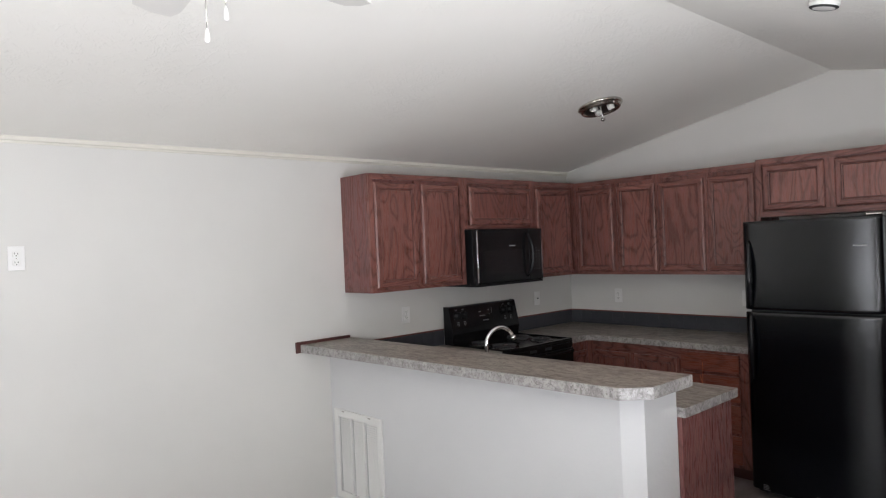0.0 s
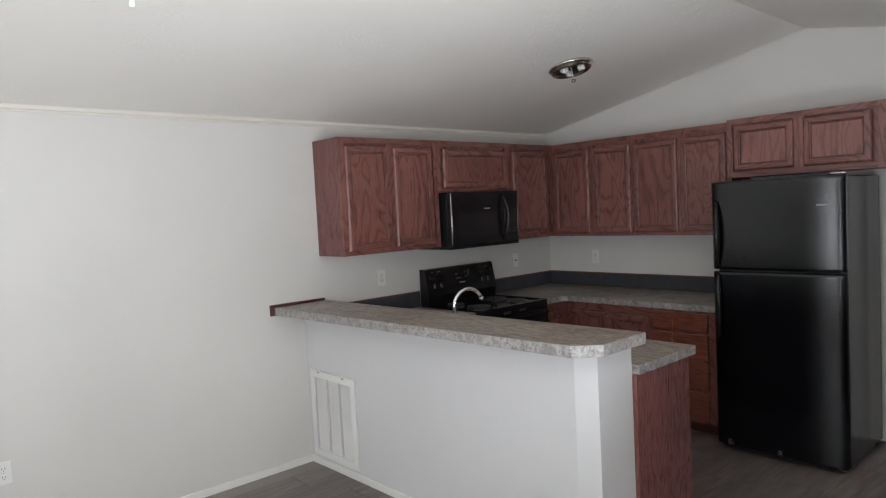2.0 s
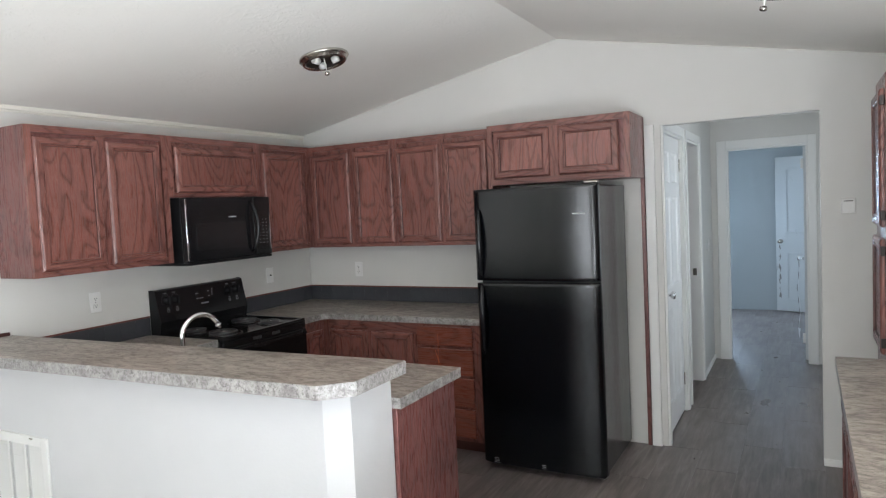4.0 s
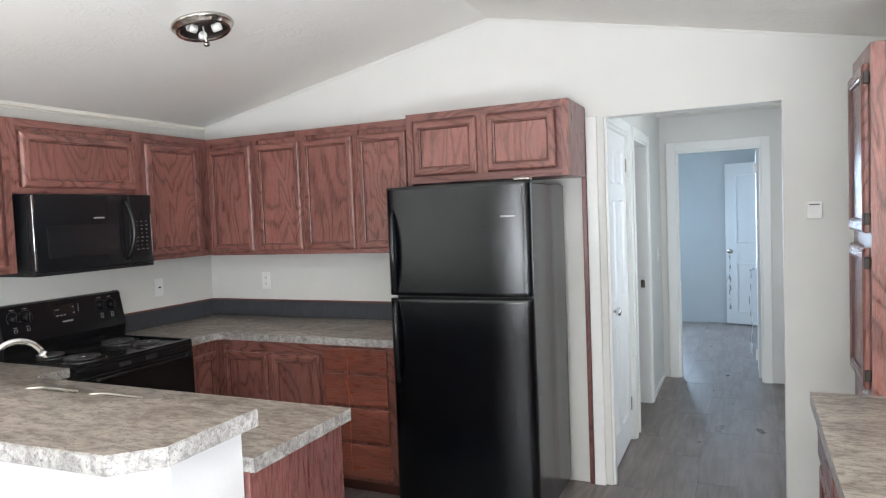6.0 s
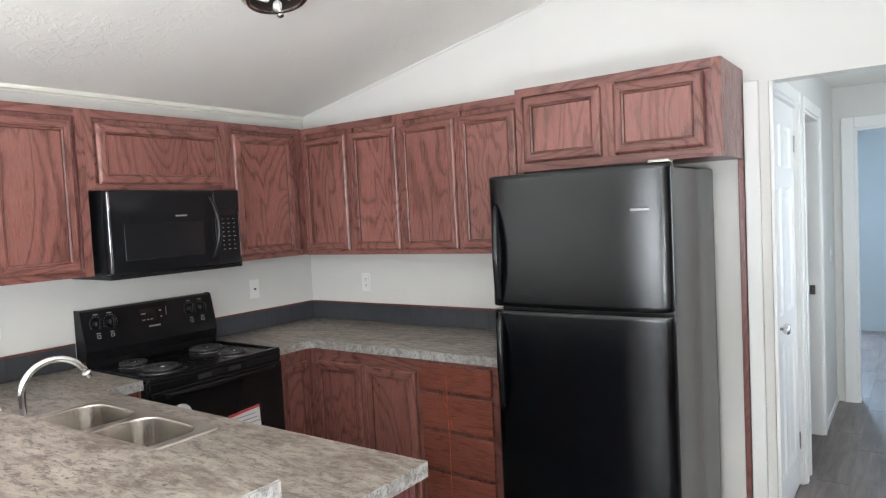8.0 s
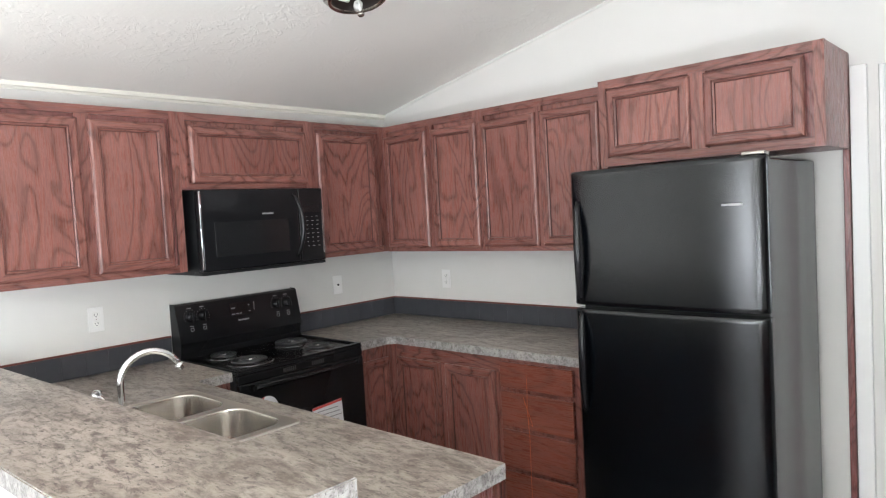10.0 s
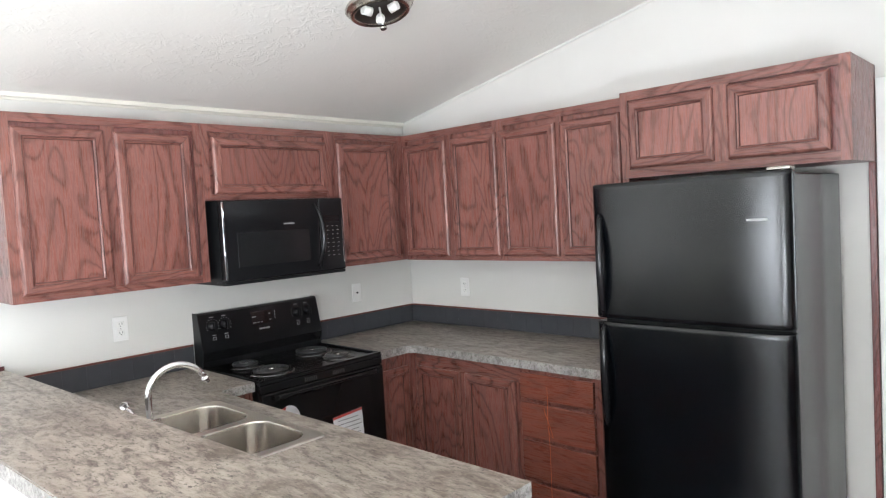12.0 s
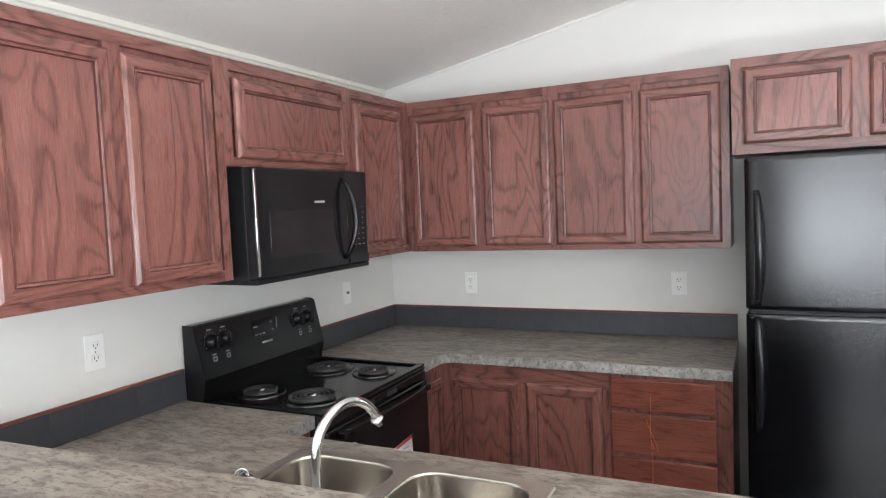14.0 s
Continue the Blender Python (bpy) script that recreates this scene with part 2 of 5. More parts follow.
def prism(bm, pts, place, d0, d1, mat=0):
    """A polygon in a plane, given thickness: place(u, v, d) gives the point."""
    a = [bm.verts.new(place(u, v, d0)) for u, v in pts]
    b = [bm.verts.new(place(u, v, d1)) for u, v in pts]
    k = len(pts)
    faces = [bm.faces.new(a), bm.faces.new(b[::-1])]
    faces += [bm.faces.new((a[i], b[i], b[(i + 1) % k], a[(i + 1) % k])) for i in range(k)]
    for f in faces:
        f.material_index = mat
    return bm


def lathe(bm, profile, centre, seg=28, axis="z", smooth=True):
    """A profile of (radius, height) turned about an axis through centre."""
    def at(r, h, a):
        u, v = r * math.cos(a), r * math.sin(a)
        p = {"z": (u, v, h), "x": (h, u, v), "y": (u, h, v)}[axis]
        return Vector(p) + Vector(centre)
    rings = []
    for r, h in profile:
        if r < 1e-6:
            rings.append([bm.verts.new(at(0, h, 0))])
        else:
            rings.append([bm.verts.new(at(r, h, 2 * math.pi * i / seg)) for i in range(seg)])
    for p, q in zip(rings, rings[1:]):
        for i in range(seg):
            j = (i + 1) % seg
            if len(p) == 1 and len(q) == 1:
                continue
            if len(p) == 1:
                f = bm.faces.new((p[0], q[i], q[j]))
            elif len(q) == 1:
                f = bm.faces.new((p[i], p[j], q[0]))
            else:
                f = bm.faces.new((p[i], p[j], q[j], q[i]))
            f.smooth = smooth
    return bm


def tube(bm, pts, radius, seg=12, closed=False):
    """A round bar along points; radius may be a list."""
    pts = [Vector(p) for p in pts]
    k = len(pts)
    radii = radius if isinstance(radius, list) else [radius] * k
    side = None
    rings = []
    for i, p in enumerate(pts):
        d = (pts[(i + 1) % k] - pts[i - 1]) if closed else (pts[min(i + 1, k - 1)] - pts[max(i - 1, 0)])
        d.normalize()
        if side is None:
            side = d.orthogonal().normalized()
        side = (side - d * side.dot(d)).normalized()
        up = d.cross(side)
        rings.append([bm.verts.new(p + (side * math.cos(a) + up * math.sin(a)) * radii[i]) for a in (2 * math.pi * j / seg for j in range(seg))])
    for i in range(k if closed else k - 1):
        p, q = rings[i], rings[(i + 1) % k]
        for j in range(seg):
            f = bm.faces.new((p[j], p[(j + 1) % seg], q[(j + 1) % seg], q[j]))
            f.smooth = True
    if not closed:
        bm.faces.new(rings[0][::-1])
        bm.faces.new(rings[-1])
    return bm


def thing(name, at, label, category, group="", kind=""):
    """An empty at the base of a thing."""
    ob = new(name)
    ob.empty_display_size = 0.1
    ob.location = at
    return tagged(ob, label, category, group, kind)


def mesh_of(bm, name, mats):
    bmesh.ops.recalc_face_normals(bm, faces=bm.faces)
    me = bpy.data.meshes.new(name)
    bm.to_mesh(me)
    bm.free()
    for m in mats if isinstance(mats, (list, tuple)) else [mats]:
        me.materials.append(m)
    return me


def part(name, bm, mats, parent=None, label=""):
    """One mesh, built in world places, as a part of a thing or of a part."""
    root = parent
    while root is not None and root.parent is not None:
        root = root.parent
    if root is not None:
        bmesh.ops.translate(bm, verts=bm.verts, vec=-Vector(root.location))
    ob = new(name, mesh_of(bm, name, mats))
    ob.parent = parent
    return tagged(ob, label)


def solid(name, bm, mats, label="", category="", group="", kind="structure"):
    return tagged(new(name, mesh_of(bm, name, mats)), label, category, group, kind)


def B(*a, **k):
    return box(bmesh.new(), *a, **k)


# faces of cabinets: u along the face, z up, d out of it
def facing_east(x0):
    return lambda u, z, d: (x0 + d, u, z)


def facing_west(x0):
    return lambda u, z, d: (x0 - d, u, z)


def facing_south(y0):
    return lambda u, z, d: (u, y0 - d, z)


def slab(bm, place, u0, u1, z0, z1, d0, d1, bevel=0.0, seg=2, mat=0):
    p, q = Vector(place(u0, z0, d0)), Vector(place(u1, z1, d1))
    lo = [min(a, b) for a, b in zip(p, q)]
    hi = [max(a, b) for a, b in zip(p, q)]
    return box(bm, lo[0], hi[0], lo[1], hi[1], lo[2], hi[2], bevel, seg, mat)


FRAME_PROFILE = [(0.0, 0.0), (0.0, 0.011), (0.004, 0.016), (0.011, 0.020), (0.036, 0.0205), (0.0375, 0.0165), (0.0395, 0.0165), (0.041, 0.019), (0.047, 0.0165), (0.0495, 0.008)]


def cabinet_door(parent, place, u0, u1, z0, z1, cross, name="door", flip=1.0):
    """A framed oak door with a recessed flat panel."""
    bm = bmesh.new()
    rings = []
    for inset, d in FRAME_PROFILE:
        rings.append([bm.verts.new(place(u, z, d)) for u, z in ((u0 + inset, z0 + inset), (u1 - inset, z0 + inset), (u1 - inset, z1 - inset), (u0 + inset, z1 - inset))])
    for p, q in zip(rings, rings[1:]):
        for i in range(4):
            f = bm.faces.new((p[i], p[(i + 1) % 4], q[(i + 1) % 4], q[i]))
            # the two groove rings take a darker colour than the frame
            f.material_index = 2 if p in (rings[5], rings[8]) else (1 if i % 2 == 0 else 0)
    bm.faces.new(rings[0])
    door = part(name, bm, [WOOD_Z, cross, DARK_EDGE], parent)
    bm = bmesh.new()
    k = 0.049
    slab(bm, place, u0 + k, u1 - k, z0 + k, z1 - k, 0.004, 0.009)
    part("panel", bm, WOOD_FIELD, door)
    return door


def drawer_front(parent, place, u0, u1, z0, z1, mat):
    bm = slab(bmesh.new(), place, u0, u1, z0, z1, 0.003, 0.023, 0.004, 2)
    return part("drawer", bm, mat, parent)


def cabinet(name, at, label, group, place, u0, u1, z0, z1, depth, cross, doors=(), end_mat=None):
    """Carcass, face frame and doors of one cabinet unit."""
    c = thing(name, at, label, "cabinet", group)
    part("body", slab(bmesh.new(), place, u0, u1, z0, z1, -depth, -0.019, 0.001, 1), end_mat or WOOD_Z, c)
    bm = bmesh.new()
    w = 0.038
    slab(bm, place, u0, u0 + w, z0, z1, -0.019, 0.0, mat=0)
    slab(bm, place, u1 - w, u1, z0, z1, -0.019, 0.0, mat=0)
    slab(bm, place, u0 + w, u1 - w, z0, z0 + w, -0.019, 0.0, mat=1)
    slab(bm, place, u0 + w, u1 - w, z1 - w, z1, -0.019, 0.0, mat=1)
    for a, b in zip(doors, doors[1:]):
        slab(bm, place, a[1] - 0.008, b[0] + 0.008, z0 + w, z1 - w, -0.019, 0.0, mat=0)
    part("face_frame", bm, [WOOD_Z, cross], c)
    for a, b, lo, hi in doors:
        cabinet_door(c, place, a, b, lo, hi, cross)
    return c


# ---- structure ----
FLOOR = solid("floor", B(-0.12, ROOM_W + 0.12, SOUTH - 0.12, NORTH + 0.12, -0.12, -0.003), GROUT, "grey-brown vinyl plank floor with pale joints", "floor")
solid("ground", B(-60, 60, -60, 60, -0.75, -0.70), GROUND, "dry bare ground outside", "ground")


def gable(z_low, x0=0.0, x1=ROOM_W):
    def top(x):
        return EAVE_Z + (RIDGE_Z - EAVE_Z) * (1 - abs(x - RIDGE_X) / RIDGE_X)
    pts = [(x0, z_low), (x1, z_low), (x1, top(x1))]
    if x0 < RIDGE_X < x1:
        pts.append((RIDGE_X, RIDGE_Z))
    return pts + [(x0, top(x0))]


def along_y(u, v, d):
    return (u, d, v)


# west wall, solid
solid("wall_west", B(-0.12, 0.0, SOUTH - 0.12, NORTH + 0.12, -0.004, 2.42), WALL, "smooth off-white painted wall", "wall")

# kitchen end wall with the hall opening
bm = bmesh.new()
prism(bm, [(0, -0.004), (2.89, -0.004), (2.89, 2.078), (0, 2.078)], along_y, 0.0, 0.10)
prism(bm, [(3.772, -0.004), (ROOM_W, -0.004), (ROOM_W, 2.078), (3.772, 2.078)], along_y, 0.0, 0.10)
prism(bm, gable(2.078), along_y, 0.0, 0.10)
solid("wall_north", bm, WALL, "off-white gable wall with a hall opening", "wall")

# east wall with three window openings, the middle one made up
bm = bmesh.new()
E0, E1 = ROOM_W, ROOM_W + 0.12
for y0, y1, z0, z1 in ((SOUTH - 0.12, -5.65, -0.004, 2.42), (-5.65, -4.25, -0.004, 0.82), (-5.65, -4.25, 2.0, 2.42), (-4.25, -4.0, -0.004, 2.42), (-4.0, -3.1, -0.004, 0.35), (-4.0, -3.1, 1.75, 2.42), (-3.1, 0.5, -0.004, 2.42),
                       (0.5, 1.2, -0.004, 0.87), (0.5, 1.2, 2.03, 2.42), (1.2, NORTH + 0.12, -0.004, 2.42)):
    box(bm, E0, E1, y0, y1, z0, z1)
solid("wall_east", bm, WALL, "off-white painted side wall with windows", "wall")

# south wall with a wide window
bm = bmesh.new()
for x0, x1, z0, z1 in ((0, 1.75, -0.004, 2.2), (3.75, ROOM_W, -0.004, 2.2), (1.75, 3.75, -0.004, 0.25), (1.75, 3.75, 2.08, 2.2)):
    box(bm, x0, x1, SOUTH - 0.12, SOUTH, z0, z1)
prism(bm, gable(2.2), along_y, SOUTH - 0.12, SOUTH)
solid("wall_south", bm, WALL, "off-white gable wall with a wide window", "wall")

# far bedroom wall with a window out of sight
bm = bmesh.new()
for x0, x1, z0, z1 in ((0, 1.75, -0.004, 2.2), (2.65, ROOM_W, -0.004, 2.2), (1.75, 2.65, -0.004, 0.92), (1.75, 2.65, 2.08, 2.2)):
    box(bm, x0, x1, NORTH, NORTH + 0.12, z0, z1)
prism(bm, gable(2.2), along_y, NORTH, NORTH + 0.12)
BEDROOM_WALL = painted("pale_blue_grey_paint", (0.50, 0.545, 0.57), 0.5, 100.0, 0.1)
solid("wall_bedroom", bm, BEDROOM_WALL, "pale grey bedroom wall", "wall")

# hall side wall with two door openings, and the wall of the bedroom door
bm = bmesh.new()
for y0, y1, z0, z1 in ((0.10, 0.82, 2.06, 2.36), (0.82, 1.0, -0.004, 2.36), (1.0, 1.72, 2.06, 2.36), (1.72, 2.60, -0.004, 2.36)):
    box(bm, 2.79, 2.89, y0, y1, z0, z1)
solid("wall_hall", bm, WALL, "off-white hall wall with two doorways", "wall")
bm = bmesh.new()
for x0, x1, z0, z1 in ((0.0, 3.03, -0.004, 2.36), (3.72, ROOM_W, -0.004, 2.36), (3.03, 3.72, 2.05, 2.36)):
    box(bm, x0, x1, 2.60, 2.70, z0, z1)
solid("wall_hall_end", bm, WALL, "off-white wall round the bedroom doorway", "wall")
solid("wall_closet_back", B(1.9, 1.98, 0.10, 2.60, -0.004, 2.36), WALL, "plain closet wall", "wall")

# ceilings
bm = bmesh.new()
T = 0.06
prism(bm, [(0, EAVE_Z), (RIDGE_X, RIDGE_Z), (ROOM_W, EAVE_Z), (ROOM_W, EAVE_Z + T), (RIDGE_X, RIDGE_Z + T), (0, EAVE_Z + T)], along_y, SOUTH, 0.0)
solid("ceiling", bm, CEILING, "vaulted white stippled ceiling", "ceiling")
solid("ceiling_hall", B(0, ROOM_W, 0.10, NORTH, 2.36, 2.42), CEILING, "flat white hall ceiling", "ceiling")
bm = bmesh.new()
prism(bm, [(-0.5, EAVE_Z + 0.10), (RIDGE_X, RIDGE_Z + 0.12), (ROOM_W + 0.5, EAVE_Z + 0.10), (ROOM_W + 0.5, EAVE_Z + 0.17), (RIDGE_X, RIDGE_Z + 0.22), (-0.5, EAVE_Z + 0.17)], along_y, SOUTH - 0.5, NORTH + 0.5)
solid("roof", bm, ROOF, "dark shingled gable roof", "roof")

# crown and base mouldings
bm = bmesh.new()
CROWN = [(0.0, 2.241), (0.006, 2.242), (0.009, 2.251), (0.016, 2.256), (0.018, 2.2755), (0.0, 2.271)]
prism(bm, CROWN, along_y, SOUTH, -0.004)
solid("crown_moulding_west", bm, CROWN_PAINT, "white stepped crown moulding", "moulding")
bm = bmesh.new()
prism(bm, [(ROOM_W - a, b) for a, b in CROWN], along_y, SOUTH, -0.004)
solid("crown_moulding_east", bm, CROWN_PAINT, "white stepped crown moulding", "moulding")
bm = bmesh.new()
SL = (RIDGE_Z - EAVE_Z) / RIDGE_X
prism(bm, [(0.03, EAVE_Z - 0.011 + SL * 0.03), (RIDGE_X, RIDGE_Z - 0.012), (RIDGE_X, RIDGE_Z - 0.001), (0.03, EAVE_Z + 0.001 + SL * 0.03)], along_y, -0.007, -0.001)
prism(bm, [(ROOM_W - 0.03, EAVE_Z - 0.011 + SL * 0.03), (RIDGE_X, RIDGE_Z - 0.012), (RIDGE_X, RIDGE_Z - 0.001), (ROOM_W - 0.03, EAVE_Z + 0.001 + SL * 0.03)], along_y, -0.007, -0.001)
solid("gable_moulding", bm, WALL, "thin white moulding along the gable", "moulding")
solid("baseboard_west", B(0.0, 0.012, SOUTH, -2.625, -0.004, 0.042, 0.003), TRIM, "low white baseboard", "baseboard")
bm = B(2.89, 2.902, 1.79, 2.60, -0.004, 0.042, 0.003)
solid("baseboard_hall", bm, TRIM, "low white baseboard", "baseboard")
solid("baseboard_north", B(3.772, ROOM_W, -0.012, 0.0, -0.004, 0.042, 0.003), TRIM, "low white baseboard", "baseboard")

# casings
bm = bmesh.new()
box(bm, 2.792, 2.853, -0.022, 0.0, -0.004, 2.085, 0.004)
solid("trim_opening", bm, TRIM, "white casing at the edge of the opening", "trim")


def casing_west(name, y0, y1, top, w=0.065, near=True):
    bm = bmesh.new()
    if near:
        box(bm, 2.89, 2.906, y0 - 0.045, y0, -0.004, top + w, 0.004)
    box(bm, 2.89, 2.906, y1, y1 + w, -0.004, top + w, 0.004)
    box(bm, 2.89, 2.904, y0, y1, top, top + w, 0.004)
    # jambs
    box(bm, 2.80, 2.893, y1 - 0.018, y1, -0.004, top)
    box(bm, 2.80, 2.893, y0, y0 + 0.018, -0.004, top)
    box(bm, 2.80, 2.893, y0 + 0.018, y1 - 0.018, top - 0.018, top)
    solid(name, bm, TRIM, "white door casing and jambs", "trim")


casing_west("trim_closet_door", 0.055, 0.82, 2.06)
casing_west("trim_second_door", 1.0, 1.72, 2.06)
bm = bmesh.new()
box(bm, 2.945, 3.03, 2.584, 2.60, -0.004, 2.13, 0.004)
box(bm, 3.72, 3.79, 2.584, 2.60, -0.004, 2.13, 0.004)
box(bm, 3.03, 3.72, 2.586, 2.60, 2.05, 2.13, 0.004)
box(bm, 3.03, 3.045, 2.602, 2.70, -0.004, 2.05)
box(bm, 3.705, 3.72, 2.602, 2.70, -0.004, 2.05)
box(bm, 3.045, 3.705, 2.602, 2.70, 2.035, 2.05)
solid("trim_bedroom_door", bm, TRIM, "white casing round the bedroom doorway", "trim")


# ---- windows ----
def window(name, place, u0, u1, z0, z1, label):
    w = thing(name, place((u0 + u1) / 2, z0, 0), label, "window", kind="structure")
    bm = bmesh.new()
    for a, b, c, d in ((u0, u0 + 0.05, z0, z1), (u1 - 0.05, u1, z0, z1), (u0 + 0.05, u1 - 0.05, z0, z0 + 0.05), (u0 + 0.05, u1 - 0.05, z1 - 0.05, z1)):
        slab(bm, place, a, b, c, d, -0.10, -0.04, 0.004)
    slab(bm, place, u0 + 0.05, u1 - 0.05, (z0 + z1) / 2 - 0.02, (z0 + z1) / 2 + 0.02, -0.09, -0.05, 0.004)
    part("window_frame", bm, TRIM, w)
    p = part("pane", slab(bmesh.new(), place, u0 + 0.04, u1 - 0.04, z0 + 0.04, z1 - 0.04, -0.075, -0.07), PANE, w)
    p.visible_shadow = False
    part("window_sill", slab(bmesh.new(), place, u0 + 0.002, u1 - 0.002, z0, z0 + 0.015, -0.038, 0.015, 0.003), TRIM, w)


window("window_1", facing_west(ROOM_W), -5.65, -4.25, 0.82, 2.0, "white framed living room window")
window("window_2", facing_west(ROOM_W), 0.5, 1.2, 0.87, 2.03, "white framed hall window")
window("window_3", lambda u, z, d: (u, SOUTH + d, z), 1.75, 3.75, 0.25, 2.08, "wide white framed living room window")
# unseen window, added only to house the ceiling fill lamp
window("added_window", facing_west(ROOM_W), -4.0, -3.1, 0.35, 1.75, "tall white framed window added out of view for the fill lamp")
window("window_4", facing_south(NORTH), 1.75, 2.65, 0.92, 2.08, "white framed bedroom window")


# ---- doors ----
def knob_set(door, place, u, z, lever=False):
    bm = bmesh.new()
    p = place(u, z, 0.0)
    q = Vector(place(u, z, 1.0)) - Vector(p)
    axis = "x" if abs(q.x) > 0.5 else "y"
    sgn = q.x + q.y
    prof = [(0.0, 0.0), (0.03, 0.0), (0.03, 0.006), (0.012, 0.012), (0.011, 0.03), (0.022, 0.038), (0.027, 0.05), (0.022, 0.062), (0.0, 0.066)]
    lathe(bm, [(r, h * sgn) for r, h in prof], p, 20, axis)
    if lever:
        for s in (-1, 1):
            tube(bm, [place(u + s * 0.006, z, 0.05), place(u + s * 0.025, z + 0.004, 0.053), place(u + s * 0.048, z - 0.003, 0.050)], [0.009, 0.008, 0.010], 10)
    part("knob", bm, CHROME, door, "polished chrome knob")


def six_panel(name, place, u0, u1, z1, label, knob_u, mat=None, lever=False):
    """A six-panel slab door; its panels are sunk with raised fields."""
    w = u1 - u0
    d = thing(name, place((u0 + u1) / 2, 0.0, 0), label, "door", kind="structure")
    bm = bmesh.new()
    st, rails = 0.105, [0.012, 0.20, 0.86, 1.00, 1.62, 1.72, 1.93, z1]
    mid = (u0 + u1) / 2
    for a, b in ((u0, u0 + st), (mid - 0.045, mid + 0.045), (u1 - st, u1)):
        slab(bm, place, a, b, rails[0], z1, -0.035, 0.0)
    for lo, hi in ((rails[0], rails[1]), (rails[2], rails[3]), (rails[4], rails[5]), (rails[6], rails[7])):
        for a, b in ((u0 + st, mid - 0.045), (mid + 0.045, u1 - st)):
            slab(bm, place, a, b, lo, hi, -0.035, 0.0)
    part("leaf", bm, mat or DOOR, d)
    for lo, hi in ((rails[1], rails[2]), (rails[3], rails[4]), (rails[5], rails[6])):
        for a, b in ((u0 + st, mid - 0.045), (mid + 0.045, u1 - st)):
            pb = bmesh.new()
            rings = []
            for inset, h in ((0.0, -0.001), (0.012, -0.009), (0.022, -0.009), (0.05, -0.003)):
                rings.append([pb.verts.new(place(u, z, h)) for u, z in ((a + inset, lo + inset), (b - inset, lo + inset), (b - inset, hi - inset), (a + inset, hi - inset))])
            back = [pb.verts.new(place(u, z, -0.03)) for u, z in ((a, lo), (b, lo), (b, hi), (a, hi))]
            for p, q in zip([back] + rings, rings):
                for i in range(4):
                    pb.faces.new((p[i], p[(i + 1) % 4], q[(i + 1) % 4], q[i]))
            pb.faces.new(rings[-1])
            pb.faces.new(back)
            part("panel", pb, mat or DOOR, d)
    knob_set(d, place, knob_u, 0.975, lever)
    return d


closet = six_panel("door_1", facing_east(2.872), 0.076, 0.80, 2.04, "white six-panel closet door, closed, with chrome knob", 0.135, lever=True)
for z in (0.25, 1.85):
    bm = box(bmesh.new(), 2.873, 2.880, 0.786, 0.806, z - 0.045, z + 0.045, 0.002)
    part("hinge", bm, NICKEL, closet, "small metal hinge")
# second doorway: an oak-edged door leaf stands open inside
leaf = thing("door_2", (2.45, 1.64, 0), "brown door leaf open inside the dark doorway", "door", kind="structure")
part("leaf", B(2.12, 2.805, 1.655, 1.69, 0.01, 2.035, 0.003), DARK_EDGE, leaf)
part("strike_plate", B(2.83, 2.86, 1.698, 1.702, 0.93, 0.99, 0.001), NICKEL, leaf, "small metal strike plate")
# bedroom door, open against the room
bed = thing("door_3", (3.70, 3.0, 0), "white flush bedroom door standing open, edge stained", "door", kind="structure")
part("leaf", B(3.682, 3.717, 2.706, 3.39, 0.012, 2.03, 0.003), STAINED, bed)
for z in (0.22, 1.87):
    part("hinge", B(3.66, 3.684, 2.70, 2.716, z - 0.045, z + 0.045, 0.003), PLATE, bed, "white painted hinge")
knob_set(bed, facing_west(3.682), 3.32, 0.93)
# far door, ajar
turn = pose(3.36, 5.66, 0, 0, 0, -22)
far = thing("door_4", (3.36, 5.66, 0), "white flush door ajar on the bedroom wall", "door", kind="structure")
far.matrix_world = Matrix.Translation((3.36, 5.66, 0))
bm = box(bmesh.new(), 0.0, 0.72, -0.035, 0.0, 0.012, 2.07, 0.003)
bmesh.ops.transform(bm, matrix=turn, verts=bm.verts)
part("leaf", bm, STAINED, far)
for lo, hi in ((0.16, 0.80), (1.06, 1.92)):
    bm = bmesh.new()
    for a, b, c, d in ((0.13, 0.60, lo, lo + 0.022), (0.13, 0.60, hi - 0.022, hi), (0.13, 0.152, lo + 0.022, hi - 0.022), (0.578, 0.60, lo + 0.022, hi - 0.022)):
        box(bm, a, b, -0.041, -0.0345, c, d, 0.002)
    bmesh.ops.transform(bm, matrix=turn, verts=bm.verts)
    part("panel_moulding", bm, STAINED, far)
bm = bmesh.new()
lathe(bm, [(0.0, 0.0), (0.03, 0.0), (0.03, -0.006), (0.012, -0.012), (0.011, -0.03), (0.026, -0.045), (0.02, -0.06), (0.0, -0.062)], (0.065, -0.035, 0.95), 20, "y")
bmesh.ops.transform(bm, matrix=turn, verts=bm.verts)
part("knob", bm, NICKEL, far, "dull metal knob")
rng = random.Random(11)
for k in range(7):
    z = 0.86 - k * 0.11 + rng.uniform(-0.05, 0.05)
    bm = bmesh.new()
    ring = [(0.05 + rng.uniform(-0.012, 0.012) + rng.uniform(0.003, 0.013) * math.cos(a), z + rng.uniform(0.010, 0.075) * math.sin(a)) for a in (2 * math.pi * q / 9 for q in range(9))]
    prism(bm, ring, lambda u, v, d: (u, d, v), -0.0362, -0.0352)
    bmesh.ops.transform(bm, matrix=turn, verts=bm.verts)
    part("scuff_mark", bm, SCUFF, far, "dark worn scuff")
